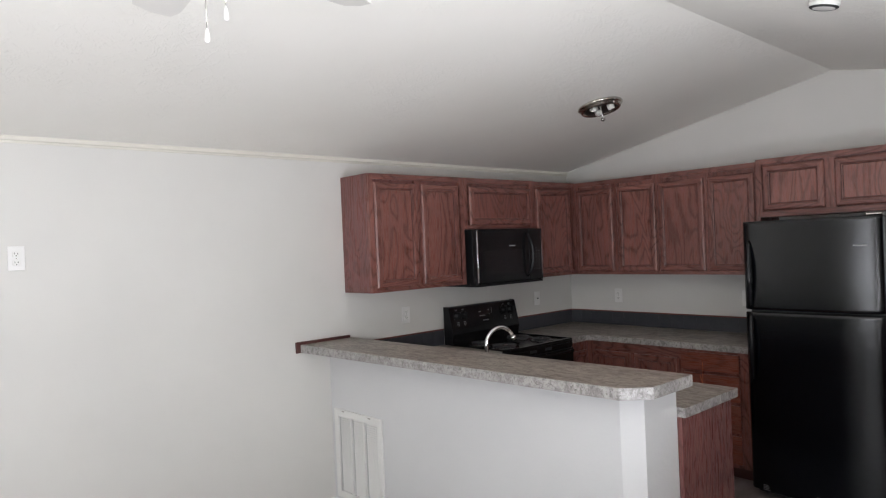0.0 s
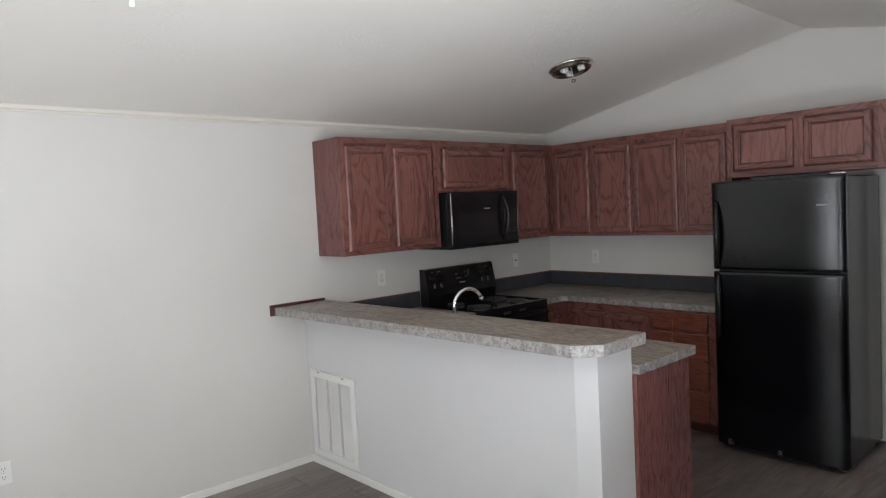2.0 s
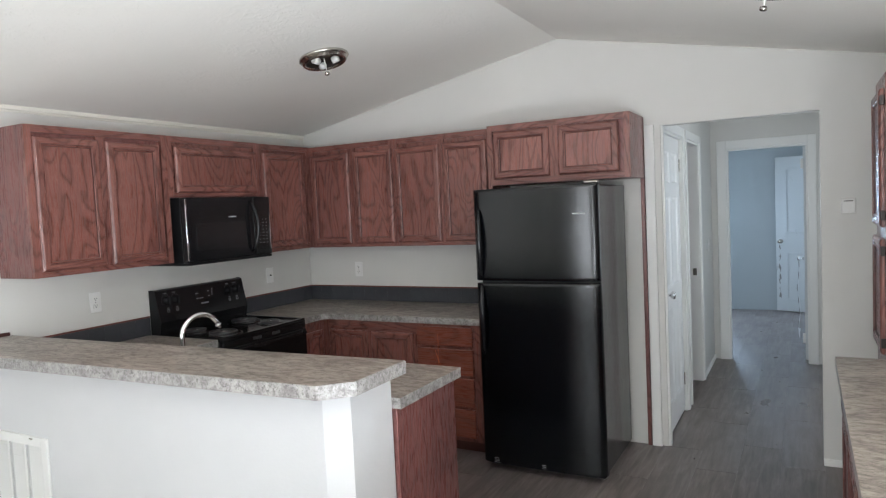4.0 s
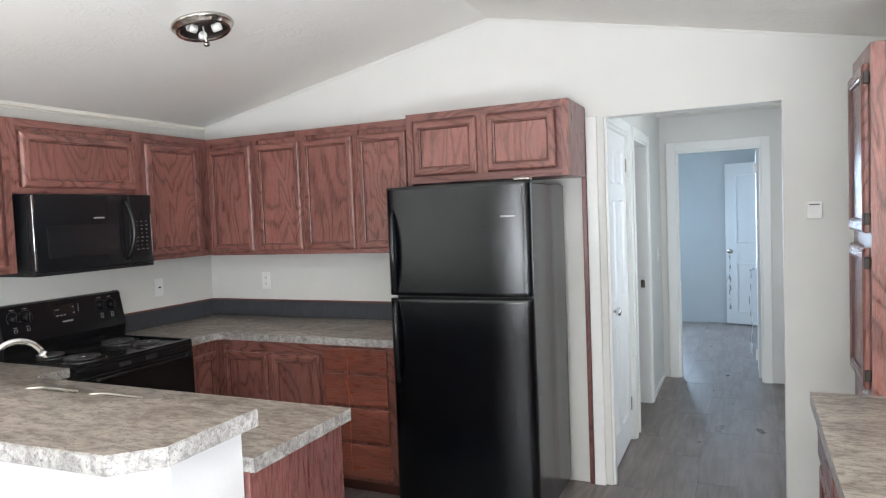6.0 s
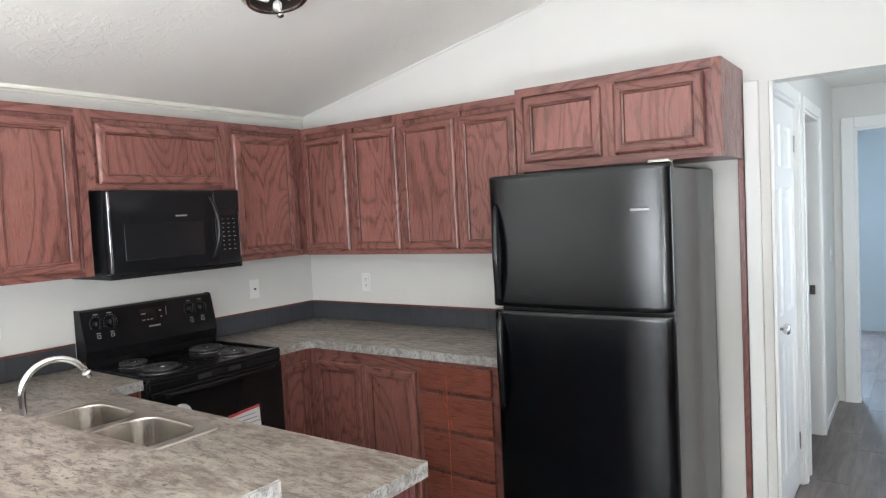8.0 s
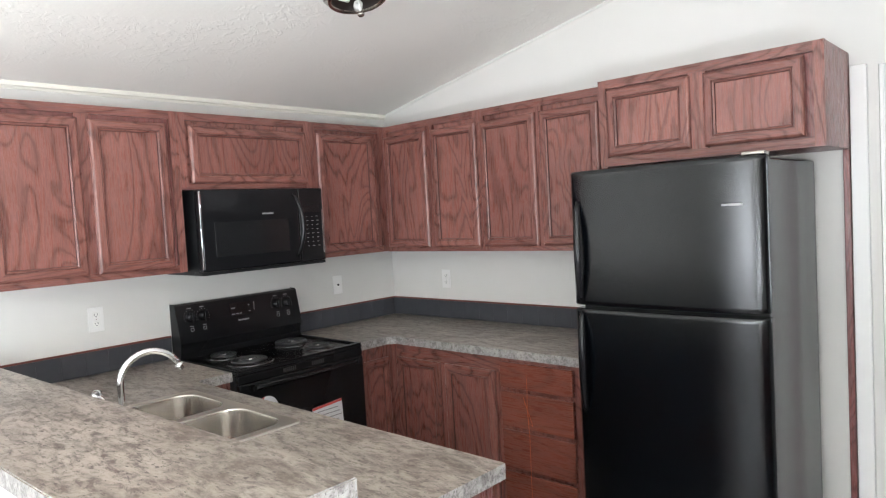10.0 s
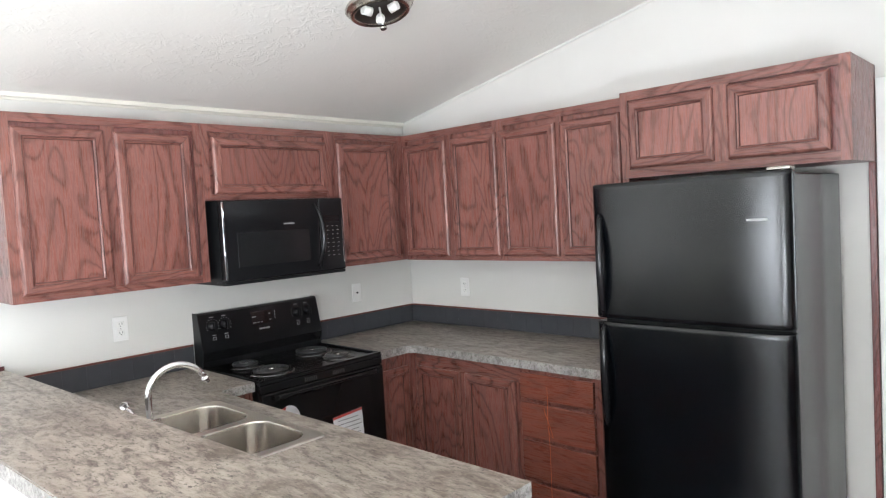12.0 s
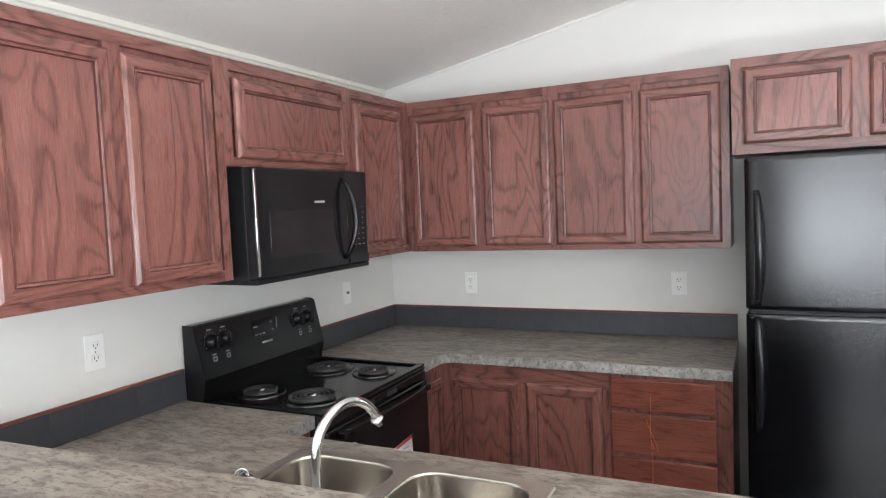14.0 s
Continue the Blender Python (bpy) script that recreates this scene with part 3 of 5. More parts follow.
# frayed cord hanging from the bedroom door's knob
cord = thing("hanging_cord", (3.635, 3.32, 0.12), "white laced strap hanging from the door knob", "strap")
bm = bmesh.new()
drop = [(3.628 + 0.010 * math.sin(q * 0.9), 0.935 - 0.062 * q) for q in range(13)]
for (xa, za), (xb, zb) in zip(drop, drop[1:]):
    prism(bm, [(xa, za), (xa + 0.004, za), (xb + 0.004, zb), (xb, zb)], lambda u, v, d: (u, d, v), 3.292, 3.346)
part("strap", bm, PAPER, cord)
for q in range(1, 12, 2):
    xa, za = drop[q]
    for s_ in (-1, 1):
        part("lacing", tube(bmesh.new(), [(xa - 0.003, 3.319 - s_ * 0.026, za + 0.030), (xa - 0.004, 3.319, za), (xa - 0.003, 3.319 + s_ * 0.026, za - 0.030)], 0.0035, 6), SCUFF, cord, "dark crossed lacing")
part("frayed_end", tube(bmesh.new(), [(3.630, 3.315, 0.20), (3.627, 3.312, 0.15), (3.632, 3.305, 0.10)], [0.010, 0.007, 0.003], 7), PAPER, cord)

# ---- pony wall, bar and peninsula ----
pony = thing("pony_wall", (1.1, -2.48, 0), "white painted half wall with a clipped corner", "wall", kind="structure")
bm = bmesh.new()
prism(bm, [(0.0, -2.62), (2.193, -2.62), (2.275, -2.565), (2.275, -2.305), (2.05, -2.305), (2.05, -2.366), (0.0, -2.460)], lambda u, v, d: (u, v, d), -0.004, 1.018)
part("wall_face", bm, PONY, pony)
part("base_strip", B(0.012, 2.187, -2.632, -2.6205, -0.004, 0.04, 0.003), TRIM, pony)



def worktop(bm, parent):
    """The flat sheets of a worktop, and its upright edge band as a part."""
    bm.normal_update()
    band = bm.copy()
    bmesh.ops.delete(bm, geom=[f for f in bm.faces if abs(f.normal.z) < 0.5], context="FACES")
    bmesh.ops.delete(band, geom=[f for f in band.faces if abs(f.normal.z) >= 0.5], context="FACES")
    top = part("worktop", bm, LAMINATE, parent)
    part("edge_band", band, LAMINATE_EDGE, top, "speckled laminate edge band")


bar = thing("bar_counter", (1.2, -2.55, 1.018), "mottled grey-brown laminate bar top with clipped corner", "counter")
bm = bmesh.new()
prism(bm, [(0.016, -2.845), (2.285, -2.757), (2.378, -2.665), (2.378, -2.347), (0.016, -2.456)], lambda u, v, d: (u, v, d), 1.0185, 1.068)
bmesh.ops.bevel(bm, geom=list(bm.edges), offset=0.003, segments=2, affect="EDGES")
worktop(bm, bar)
part("end_strip", B(0.001, 0.0155, -2.872, -2.462, 1.015, 1.085, 0.002), DARK_EDGE, bar, "dark cherry strip against the wall")

COUNTER_Z0, COUNTER_Z1 = 0.862, 0.905


def edge_counter(name, pts, label, hole=None):
    bm = bmesh.new()
    k = len(pts)
    top = [bm.verts.new((x, y, COUNTER_Z1)) for x, y in pts]
    low = [bm.verts.new((x, y, COUNTER_Z0)) for x, y in pts]
    for i in range(k):
        bm.faces.new((low[i], low[(i + 1) % k], top[(i + 1) % k], top[i]))
    if hole is None:
        bm.faces.new(top)
        bm.faces.new(low)
    else:
        x0, x1, y0, y1 = hole
        for ring, z in ((top, COUNTER_Z1), (low, COUNTER_Z0)):
            inner = [bm.verts.new(p) for p in ((x0, y0, z), (x1, y0, z), (x1, y1, z), (x0, y1, z))]
            edges = []
            for loop in (ring, inner):
                for i in range(len(loop)):
                    e = bm.edges.get((loop[i], loop[(i + 1) % len(loop)])) or bm.edges.new((loop[i], loop[(i + 1) % len(loop)]))
                    edges.append(e)
            bmesh.ops.triangle_fill(bm, edges=edges, use_beauty=True)
    c_ = thing(name, (sum(p[0] for p in pts) / k, sum(p[1] for p in pts) / k, COUNTER_Z0), label, "counter", "kitchen counters")
    worktop(bm, c_)
    return c_


edge_counter("counter", [(0.004, -2.457), (2.045, -2.363), (2.045, -2.303), (2.315, -2.303), (2.315, -1.790), (0.63, -1.790), (0.605, -1.765), (0.605, -1.612), (0.004, -1.612)],
             "mottled laminate peninsula counter with a sink cut-out", (0.775, 1.515, -2.318, -1.90))
edge_counter("counter", [(0.004, -0.852), (0.620, -0.852), (0.620, -0.660), (0.655, -0.622), (1.868, -0.622), (1.868, -0.004), (0.004, -0.004)],
             "mottled laminate corner counter beside the black range")
edge_counter("counter", [(3.797, -2.745), (ROOM_W - 0.004, -2.745), (ROOM_W - 0.004, -1.142), (3.797, -1.142)],
             "mottled laminate counter on the side wall")

# peninsula base and its oak end panel
pen = thing("base_cabinet", (1.3, -2.0, 0), "stained oak peninsula base cabinet with end panel", "cabinet", "base cabinets")
bm = bmesh.new()
box(bm, 0.004, 0.77, -2.33, -1.83, 0.09, 0.8615)
box(bm, 1.52, 2.04, -2.33, -1.83, 0.09, 0.8615)
box(bm, 2.04, 2.275, -2.27, -1.83, 0.09, 0.8615)
box(bm, 0.77, 1.52, -2.33, -1.83, 0.09, 0.60)
box(bm, 0.77, 1.52, -1.86, -1.83, 0.60, 0.8615)
part("body", bm, WOOD_Z, pen)
part("end_panel", B(2.276, 2.296, -2.304, -1.826, 0.0, 0.8615, 0.002), WOOD_PANEL, pen)
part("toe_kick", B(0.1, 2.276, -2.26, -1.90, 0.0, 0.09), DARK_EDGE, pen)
north = lambda u, z, d: (u, -1.83 + d, z)
for a, b in ((0.68, 1.10), (1.14, 1.56), (1.62, 1.92), (1.95, 2.26)):
    cabinet_door(pen, north, a, b, 0.13, 0.82, WOOD_X)

filler = thing("base_cabinet", (0.3, -1.7, 0), "narrow stained oak filler cabinet beside the range", "cabinet", "base cabinets")
part("body", B(0.004, 0.585, -1.82, -1.615, 0.0, 0.8615, 0.001, seg=1), WOOD_Z, filler)

# corner base run under the north counter
base = thing("base_cabinet", (0.9, -0.3, 0), "stained oak corner base cabinet with two doors", "cabinet", "base cabinets")
part("body", B(0.004, 1.385, -0.59, -0.004, 0.09, 0.8615), WOOD_Z, base)
part("side_body", B(0.004, 0.58, -0.85, -0.5905, 0.09, 0.8615), WOOD_Z, base)
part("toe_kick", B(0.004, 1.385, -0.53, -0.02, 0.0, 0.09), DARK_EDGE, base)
S = facing_south(-0.609)
bm = bmesh.new()
slab(bm, S, 0.600, 0.648, 0.09, 0.8615, -0.019, 0.0)
slab(bm, S, 0.648, 1.385, 0.785, 0.8615, -0.019, 0.0, mat=1)
slab(bm, S, 0.648, 1.385, 0.09, 0.13, -0.019, 0.0, mat=1)
slab(bm, S, 0.975, 1.025, 0.13, 0.785, -0.019, 0.0)
slab(bm, S, 1.345, 1.385, 0.13, 0.785, -0.019, 0.0)
part("face_frame", bm, [WOOD_Z, WOOD_X], base)
cabinet_door(base, S, 0.652, 0.982, 0.115, 0.79, WOOD_X)
cabinet_door(base, S, 1.018, 1.352, 0.115, 0.79, WOOD_X)
E = facing_east(0.600)
bm = bmesh.new()
slab(bm, E, -0.85, -0.610, 0.09, 0.8615, -0.019, -0.0005)
part("side_frame", bm, WOOD_Z, base)
cabinet_door(base, E, -0.842, -0.640, 0.115, 0.79, WOOD_Y)

drawers = thing("drawer_cabinet", (1.6, -0.3, 0), "stained oak drawer base with four slab drawer fronts", "cabinet", "base cabinets")
part("body", B(1.386, 1.866, -0.59, -0.004, 0.09, 0.8615), WOOD_Z, drawers)
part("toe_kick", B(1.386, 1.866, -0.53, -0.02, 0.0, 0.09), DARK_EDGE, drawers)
bm = bmesh.new()
slab(bm, S, 1.386, 1.866, 0.09, 0.8615, -0.0185, -0.0005)
part("face_frame", bm, WOOD_Z, drawers)
for lo, hi in ((0.72, 0.845), (0.53, 0.70), (0.325, 0.51), (0.12, 0.305)):
    drawer_front(drawers, S, 1.395, 1.805, lo, hi, WOOD_DRAWER)
# twine tied round the drawers
tw = thing("twine", (1.555, -0.63, 0.2), "thin orange twine tied over the drawers with a bow", "string")
bm = bmesh.new()
tube(bm, [(1.553, -0.630, 0.848), (1.556, -0.632, 0.74), (1.553, -0.634, 0.63), (1.560, -0.634, 0.50), (1.556, -0.632, 0.30), (1.556, -0.631, 0.14)], 0.0012, 6)
part("strand", bm, TWINE, tw)
bm = bmesh.new()
tube(bm, [(1.555, -0.635, 0.635), (1.545, -0.640, 0.665), (1.538, -0.640, 0.69), (1.545, -0.640, 0.66), (1.557, -0.638, 0.63), (1.575, -0.642, 0.59), (1.585, -0.640, 0.555), (1.565, -0.640, 0.565), (1.556, -0.638, 0.60)], 0.0012, 6)
part("bow", bm, TWINE, tw)

# right-hand base and tall hutch
side = thing("base_cabinet", (4.15, -2.0, 0), "stained oak base cabinet under the side counter", "cabinet", "base cabinets")
part("body", B(3.837, ROOM_W - 0.004, -2.715, -1.15, 0.09, 0.8615), WOOD_Z, side)
part("toe_kick", B(3.91, ROOM_W - 0.004, -2.70, -1.15, 0.0, 0.09), DARK_EDGE, side)
part("end_panel", B(3.819, ROOM_W - 0.004, -2.730, -2.7155, 0.0, 0.8615, 0.002), WOOD_PANEL, side)
W = facing_west(3.836)
for a, b in ((-2.69, -2.22), (-2.18, -1.71), (-1.67, -1.22)):
    cabinet_door(side, W, a, b, 0.115, 0.68, WOOD_Y)
    drawer_front(side, W, a, b, 0.71, 0.845, WOOD_Y)

hutch = thing("hutch_cabinet", (4.2, -0.95, 0), "tall stained oak hutch with open shelves and small doors", "cabinet")
bm = bmesh.new()
X0, X1, Y0, Y1 = 3.985, ROOM_W - 0.004, -1.12, -0.73
box(bm, X0, X1, Y1 - 0.018, Y1, 0.0, 2.09)
box(bm, X0, X0 + 0.018, Y0, Y1 - 0.018, 0.0, 2.09)
box(bm, X1 - 0.018, X1, Y0, Y1 - 0.018, 0.0, 2.09)
box(bm, X0 + 0.018, X1 - 0.018, Y0, Y1 - 0.018, 2.072, 2.09)
box(bm, X0 + 0.018, X1 - 0.018, Y0, Y1 - 0.018, 0.0, 0.90)
part("body", bm, WOOD_Z, hutch)
for z in (1.264, 1.622):
    part("shelf", B(X0 + 0.018, X1 - 0.018, Y0 + 0.01, Y1 - 0.018, z - 0.009, z + 0.009), WOOD_X, hutch)
bm = bmesh.new()
F = facing_south(Y0)
slab(bm, F, X0, X0 + 0.085, 0.0, 2.09, 0.0, 0.019)
slab(bm, F, X1 - 0.06, X1, 0.0, 2.09, 0.0, 0.019)
slab(bm, F, X0 + 0.085, X1 - 0.06, 1.98, 2.09, 0.0, 0.019, mat=1)
slab(bm, F, X0 + 0.085, X1 - 0.06, 0.86, 0.96, 0.0, 0.019, mat=1)
part("face_frame", bm, [WOOD_Z, WOOD_X], hutch)
Wd = facing_west(X0 - 0.001)
for lo, hi in ((0.915, 1.405), (1.455, 2.03)):
    d = cabinet_door(hutch, Wd, -1.10, -0.75, lo, hi, WOOD_Y)
    for z in (lo + 0.05, hi - 0.05):
        part("hinge", B(3.966, 3.984, -1.124, -1.104, z - 0.02, z + 0.02, 0.003), BRONZE, d, "small dark bronze hinge")

# ---- wall cabinets ----
A = facing_east(0.311)
G = "wall cabinets"
cabinet("wall_cabinet", (0.15, -2.06, 1.37), "red-brown stained oak wall cabinet with two panel doors", G, A, -2.479, -1.640, 1.37, 2.140, 0.309, WOOD_Y,
        [(-2.443, -2.088, 1.400, 2.082), (-2.046, -1.700, 1.400, 2.078)], WOOD_PANEL)
cabinet("wall_cabinet", (0.15, -1.25, 1.765), "short stained oak wall cabinet above the microwave", G, A, -1.6395, -0.8705, 1.766, 2.140, 0.309, WOOD_Y,
        [(-1.588, -0.906, 1.795, 2.075)])
cabinet("wall_cabinet", (0.15, -0.6, 1.365), "stained oak corner wall cabinet with one panel door", G, A, -0.870, -0.315, 1.365, 2.138, 0.309, WOOD_Y,
        [(-0.830, -0.405, 1.395, 2.075)])
Bf = facing_south(-0.316)
cabinet("wall_cabinet", (0.7, -0.15, 1.362), "stained oak wall cabinet with two panel doors", G, Bf, 0.3115, 1.0835, 1.362, 2.135, 0.312, WOOD_X,
        [(0.333, 0.690, 1.388, 2.068), (0.732, 1.073, 1.388, 2.068)])
cabinet("wall_cabinet", (1.47, -0.15, 1.362), "stained oak wall cabinet with two panel doors beside the refrigerator", G, Bf, 1.084, 1.856, 1.362, 2.135, 0.312, WOOD_X,
        [(1.096, 1.460, 1.388, 2.068), (1.488, 1.823, 1.390, 2.068)])
Ff = facing_south(-0.400)
cabinet("wall_cabinet", (2.33, -0.2, 1.75), "deeper stained oak cabinet above the refrigerator", G, Ff, 1.868, 2.790, 1.752, 2.140, 0.396, WOOD_X,
        [(1.914, 2.292, 1.794, 2.092), (2.350, 2.724, 1.794, 2.092)], WOOD_PANEL)
solid("trim_fridge_panel", B(2.764, 2.789, -0.024, -0.001, 0.0, 1.751, 0.002), WOOD_PANEL, "stained oak strip beside the refrigerator", "trim")

# ---- refrigerator ----
fr = thing("refrigerator", (2.30, -0.4, 0), "black top-freezer refrigerator with pebbled doors", "refrigerator")
part("body", B(1.928, 2.668, -0.700, -0.060, 0.035, 1.715, 0.008), FRIDGE_SIDE, fr)


def fridge_door(name, z0, z1):
    bm = bmesh.new()
    pts = []
    x0, x1, yb, yf = 1.922, 2.684, -0.704, -0.767
    k = 20
    for i in range(k + 1):
        u = 2 * i / k - 1
        pts.append((x0 + 0.012 + (x1 - x0 - 0.05) * i / k, yf - 0.016 * (1 - abs(u) ** 4)))
    for i in range(1, 7):
        a = math.radians(15 + 75 * i / 6)
        pts.append((x1 - 0.052 + 0.052 * math.sin(a), yf + 0.037 - 0.038 * math.cos(a)))
    pts += [(x1, yb), (x0, yb), (x0, yf + 0.012)]
    cx, cy = (x0 + x1) / 2, (yb + yf) / 2
    rings = []
    for z, ins in ((z0, 0.006), (z0 + 0.002, 0.002), (z0 + 0.006, 0.0), (z0 + 0.02, 0.0), (z1 - 0.02, 0.0), (z1 - 0.006, 0.0), (z1 - 0.002, 0.002), (z1, 0.006)):
        rings.append([bm.verts.new((px + (ins if px < cx else -ins), py + (ins if py < cy else -ins), z)) for px, py in pts])
    for p, q in zip(rings, rings[1:]):
        for i in range(len(pts)):
            f = bm.faces.new((p[i], p[(i + 1) % len(pts)], q[(i + 1) % len(pts)], q[i]))
            f.smooth = i < k + 6
    bm.faces.new(rings[0])
    bm.faces.new(rings[-1])
    return part(name, bm, FRIDGE, fr)


freezer = fridge_door("freezer_door", 1.172, 1.722)
lower = fridge_door("fridge_door", 0.046, 1.158)


def bow_handle(door, z0, z1):
    pts = []
    for i in range(15):
        a = i / 14
        out = 0.034 * math.sin(math.pi * a) ** 0.6
        pts.append((1.960 + 0.008 * math.sin(math.pi * a), -0.768 - out, z0 + (z1 - z0) * a))
    bm = tube(bmesh.new(), pts, [0.011 + 0.006 * math.sin(math.pi * i / 14) for i in range(15)], 12)
    part("handle", bm, BLACK, door, "arched gloss black handle")


bow_handle(freezer, 1.185, 1.60)
bow_handle(lower, 0.72, 1.145)
part("badge", B(2.542, 2.612, -0.7800, -0.7700, 1.553, 1.561), PRINT, freezer, "small plain silver badge")
part("hinge_cover", B(2.600, 2.680, -0.745, -0.690, 1.7225, 1.738, 0.005), NICKEL, fr, "small grey hinge cover")
part("kick_grille", B(1.935, 2.665, -0.702, -0.640, 0.012, 0.080, 0.004), BLACK_MATT, fr)
bm = bmesh.new()
for i in range(4):
    box(bm, 1.995, 2.035 - 0.003 * i, -0.7790, -0.7690, 0.054 + 0.009 * i, 0.0565 + 0.009 * i)
part("label", bm, PRINT, lower, "small pale printed label")
bm = bmesh.new()
for i in range(3):
    box(bm, 2.302 + 0.004 * (i % 2), 2.328, -0.7830, -0.7790, 0.056 + 0.010 * i, 0.059 + 0.010 * i)
part("label", bm, PRINT, lower, "small pale printed label")
bm = box(bmesh.new(), 2.625, 2.672, -0.745, -0.69, 0.030, 0.036, 0.001)
box(bm, 2.625, 2.632, -0.748, -0.72, 0.030, 0.070, 0.001)
part("hinge_bracket", bm, CHROME, fr, "shiny lower hinge bracket")
for x in (1.97, 2.63):
    for y in (-0.66, -0.1):
        part("foot", lathe(bmesh.new(), [(0.0, 0.0), (0.018, 0.0), (0.018, 0.012), (0.010, 0.036), (0.0, 0.036)], (x, y, 0.0), 14), BLACK_MATT, fr)

# ---- microwave ----
mw = thing("microwave", (0.2, -1.24, 1.345), "black over-the-range microwave with handle and keypad", "microwave")
MY0, MY1, MZ0, MZ1 = -1.603, -0.868, 1.345, 1.763
part("body", B(0.003, 0.345, MY0 + 0.004, MY1 - 0.004, MZ0, MZ1, 0.004), BLACK_MATT, mw)
door = part("door", B(0.3455, 0.392, MY0, MY1 - 0.165, MZ0 + 0.018, MZ1 - 0.002, 0.007, 3), BLACK, mw)
part("edge_trim", B(0.378, 0.3945, MY0 + 0.002, MY0 + 0.013, MZ0 + 0.03, MZ1 - 0.01, 0.002), CHROME, door, "bright metal edge")
part("window", B(0.3925, 0.394, MY0 + 0.075, MY1 - 0.235, MZ0 + 0.085, MZ0 + 0.255, 0.0005, seg=1), GREY_WINDOW, door, "dark grey mesh window")
panel = part("control_panel", B(0.3455, 0.390, MY1 - 0.160, MY1, MZ0 + 0.018, MZ1 - 0.002, 0.006, 3), BLACK, mw)
part("lower_grille", B(0.300, 0.385, MY0, MY1, MZ0, MZ0 + 0.0165, 0.003), BLACK_MATT, mw)
pts = [(0.392 + 0.05 * math.sin(math.pi * i / 14) ** 0.6, MY1 - 0.195 + 0.022 * math.sin(math.pi * i / 14), MZ0 + 0.05 + 0.335 * i / 14) for i in range(15)]
part("handle", tube(bmesh.new(), pts, [0.008 + 0.007 * math.sin(math.pi * i / 14) for i in range(15)], 12), BLACK, door, "curved gloss black handle")
part("badge", B(0.3925, 0.394, MY0 + 0.345, MY0 + 0.41, MZ0 + 0.285, MZ0 + 0.293), PRINT, door, "small plain silver badge")
part("display", B(0.3905, 0.392, MY1 - 0.135, MY1 - 0.03, MZ0 + 0.285, MZ0 + 0.32), GLASS_BLACK, panel)
bm = bmesh.new()
for r in range(8):
    for q in range(3):
        y = MY1 - 0.118 + q * 0.034
        box(bm, 0.3905, 0.3915, y, y + (0.009 if r % 3 else 0.014), MZ0 + 0.10 + r * 0.023, MZ0 + 0.1026 + r * 0.023)
tagged(part("keypad", bm, PRINT, panel, "pale printed key rows"), kind="stuff")
part("edge_trim", B(0.384, 0.3915, MY1 - 0.012, MY1 - 0.008, MZ0 + 0.06, MZ1 - 0.12), CHROME, panel, "thin bright edge")

# ---- range ----
rg = thing("range", (0.32, -1.23, 0), "black electric coil range with sloped back panel", "stove")
RY0, RY1 = -1.606, -0.858
part("body", B(0.02, 0.610, RY0 + 0.003, RY1 - 0.003, 0.03, 0.884, 0.003), BLACK_MATT, rg)
cook = B(0.030, 0.640, RY0, RY1, 0.885, 0.903, 0.006, 3)
cook_ob = part("cooktop", cook, BLACK, rg)
bm = bmesh.new()
for a, b, c, d in ((0.085, 0.638, RY0 + 0.002, RY0 + 0.022), (0.085, 0.638, RY1 - 0.022, RY1 - 0.002), (0.610, 0.640, RY0 + 0.022, RY1 - 0.022)):
    box(bm, a, b, c, d, 0.9035, 0.912, 0.003)
part("rim", bm, BLACK, cook_ob)
back = bmesh.new()
prism(back, [(0.012, 0.904), (0.088, 0.904), (0.088, 0.935), (0.105, 0.985), (0.098, 1.02), (0.062, 1.180), (0.048, 1.188), (0.012, 1.188)], lambda u, v, d: (u, d, v), RY0 + 0.004, RY1 - 0.004)
guard = part("back_panel", back, BLACK, rg)
for y0, y1 in ((RY0, RY0 + 0.0035), (RY1 - 0.0035, RY1)):
    bm = bmesh.new()
    prism(bm, [(0.010, 0.904), (0.090, 0.904), (0.107, 0.985), (0.064, 1.182), (0.048, 1.190), (0.010, 1.190)], lambda u, v, d: (u, d, v), y0, y1)
    part("end_cap", bm, BLACK_MATT, guard, "grey-black plastic end cap")


def on_guard(z, out):
    """x on the sloped face at height z."""
    t = (z - 1.02) / 0.16
    return 0.098 - 0.036 * t + out


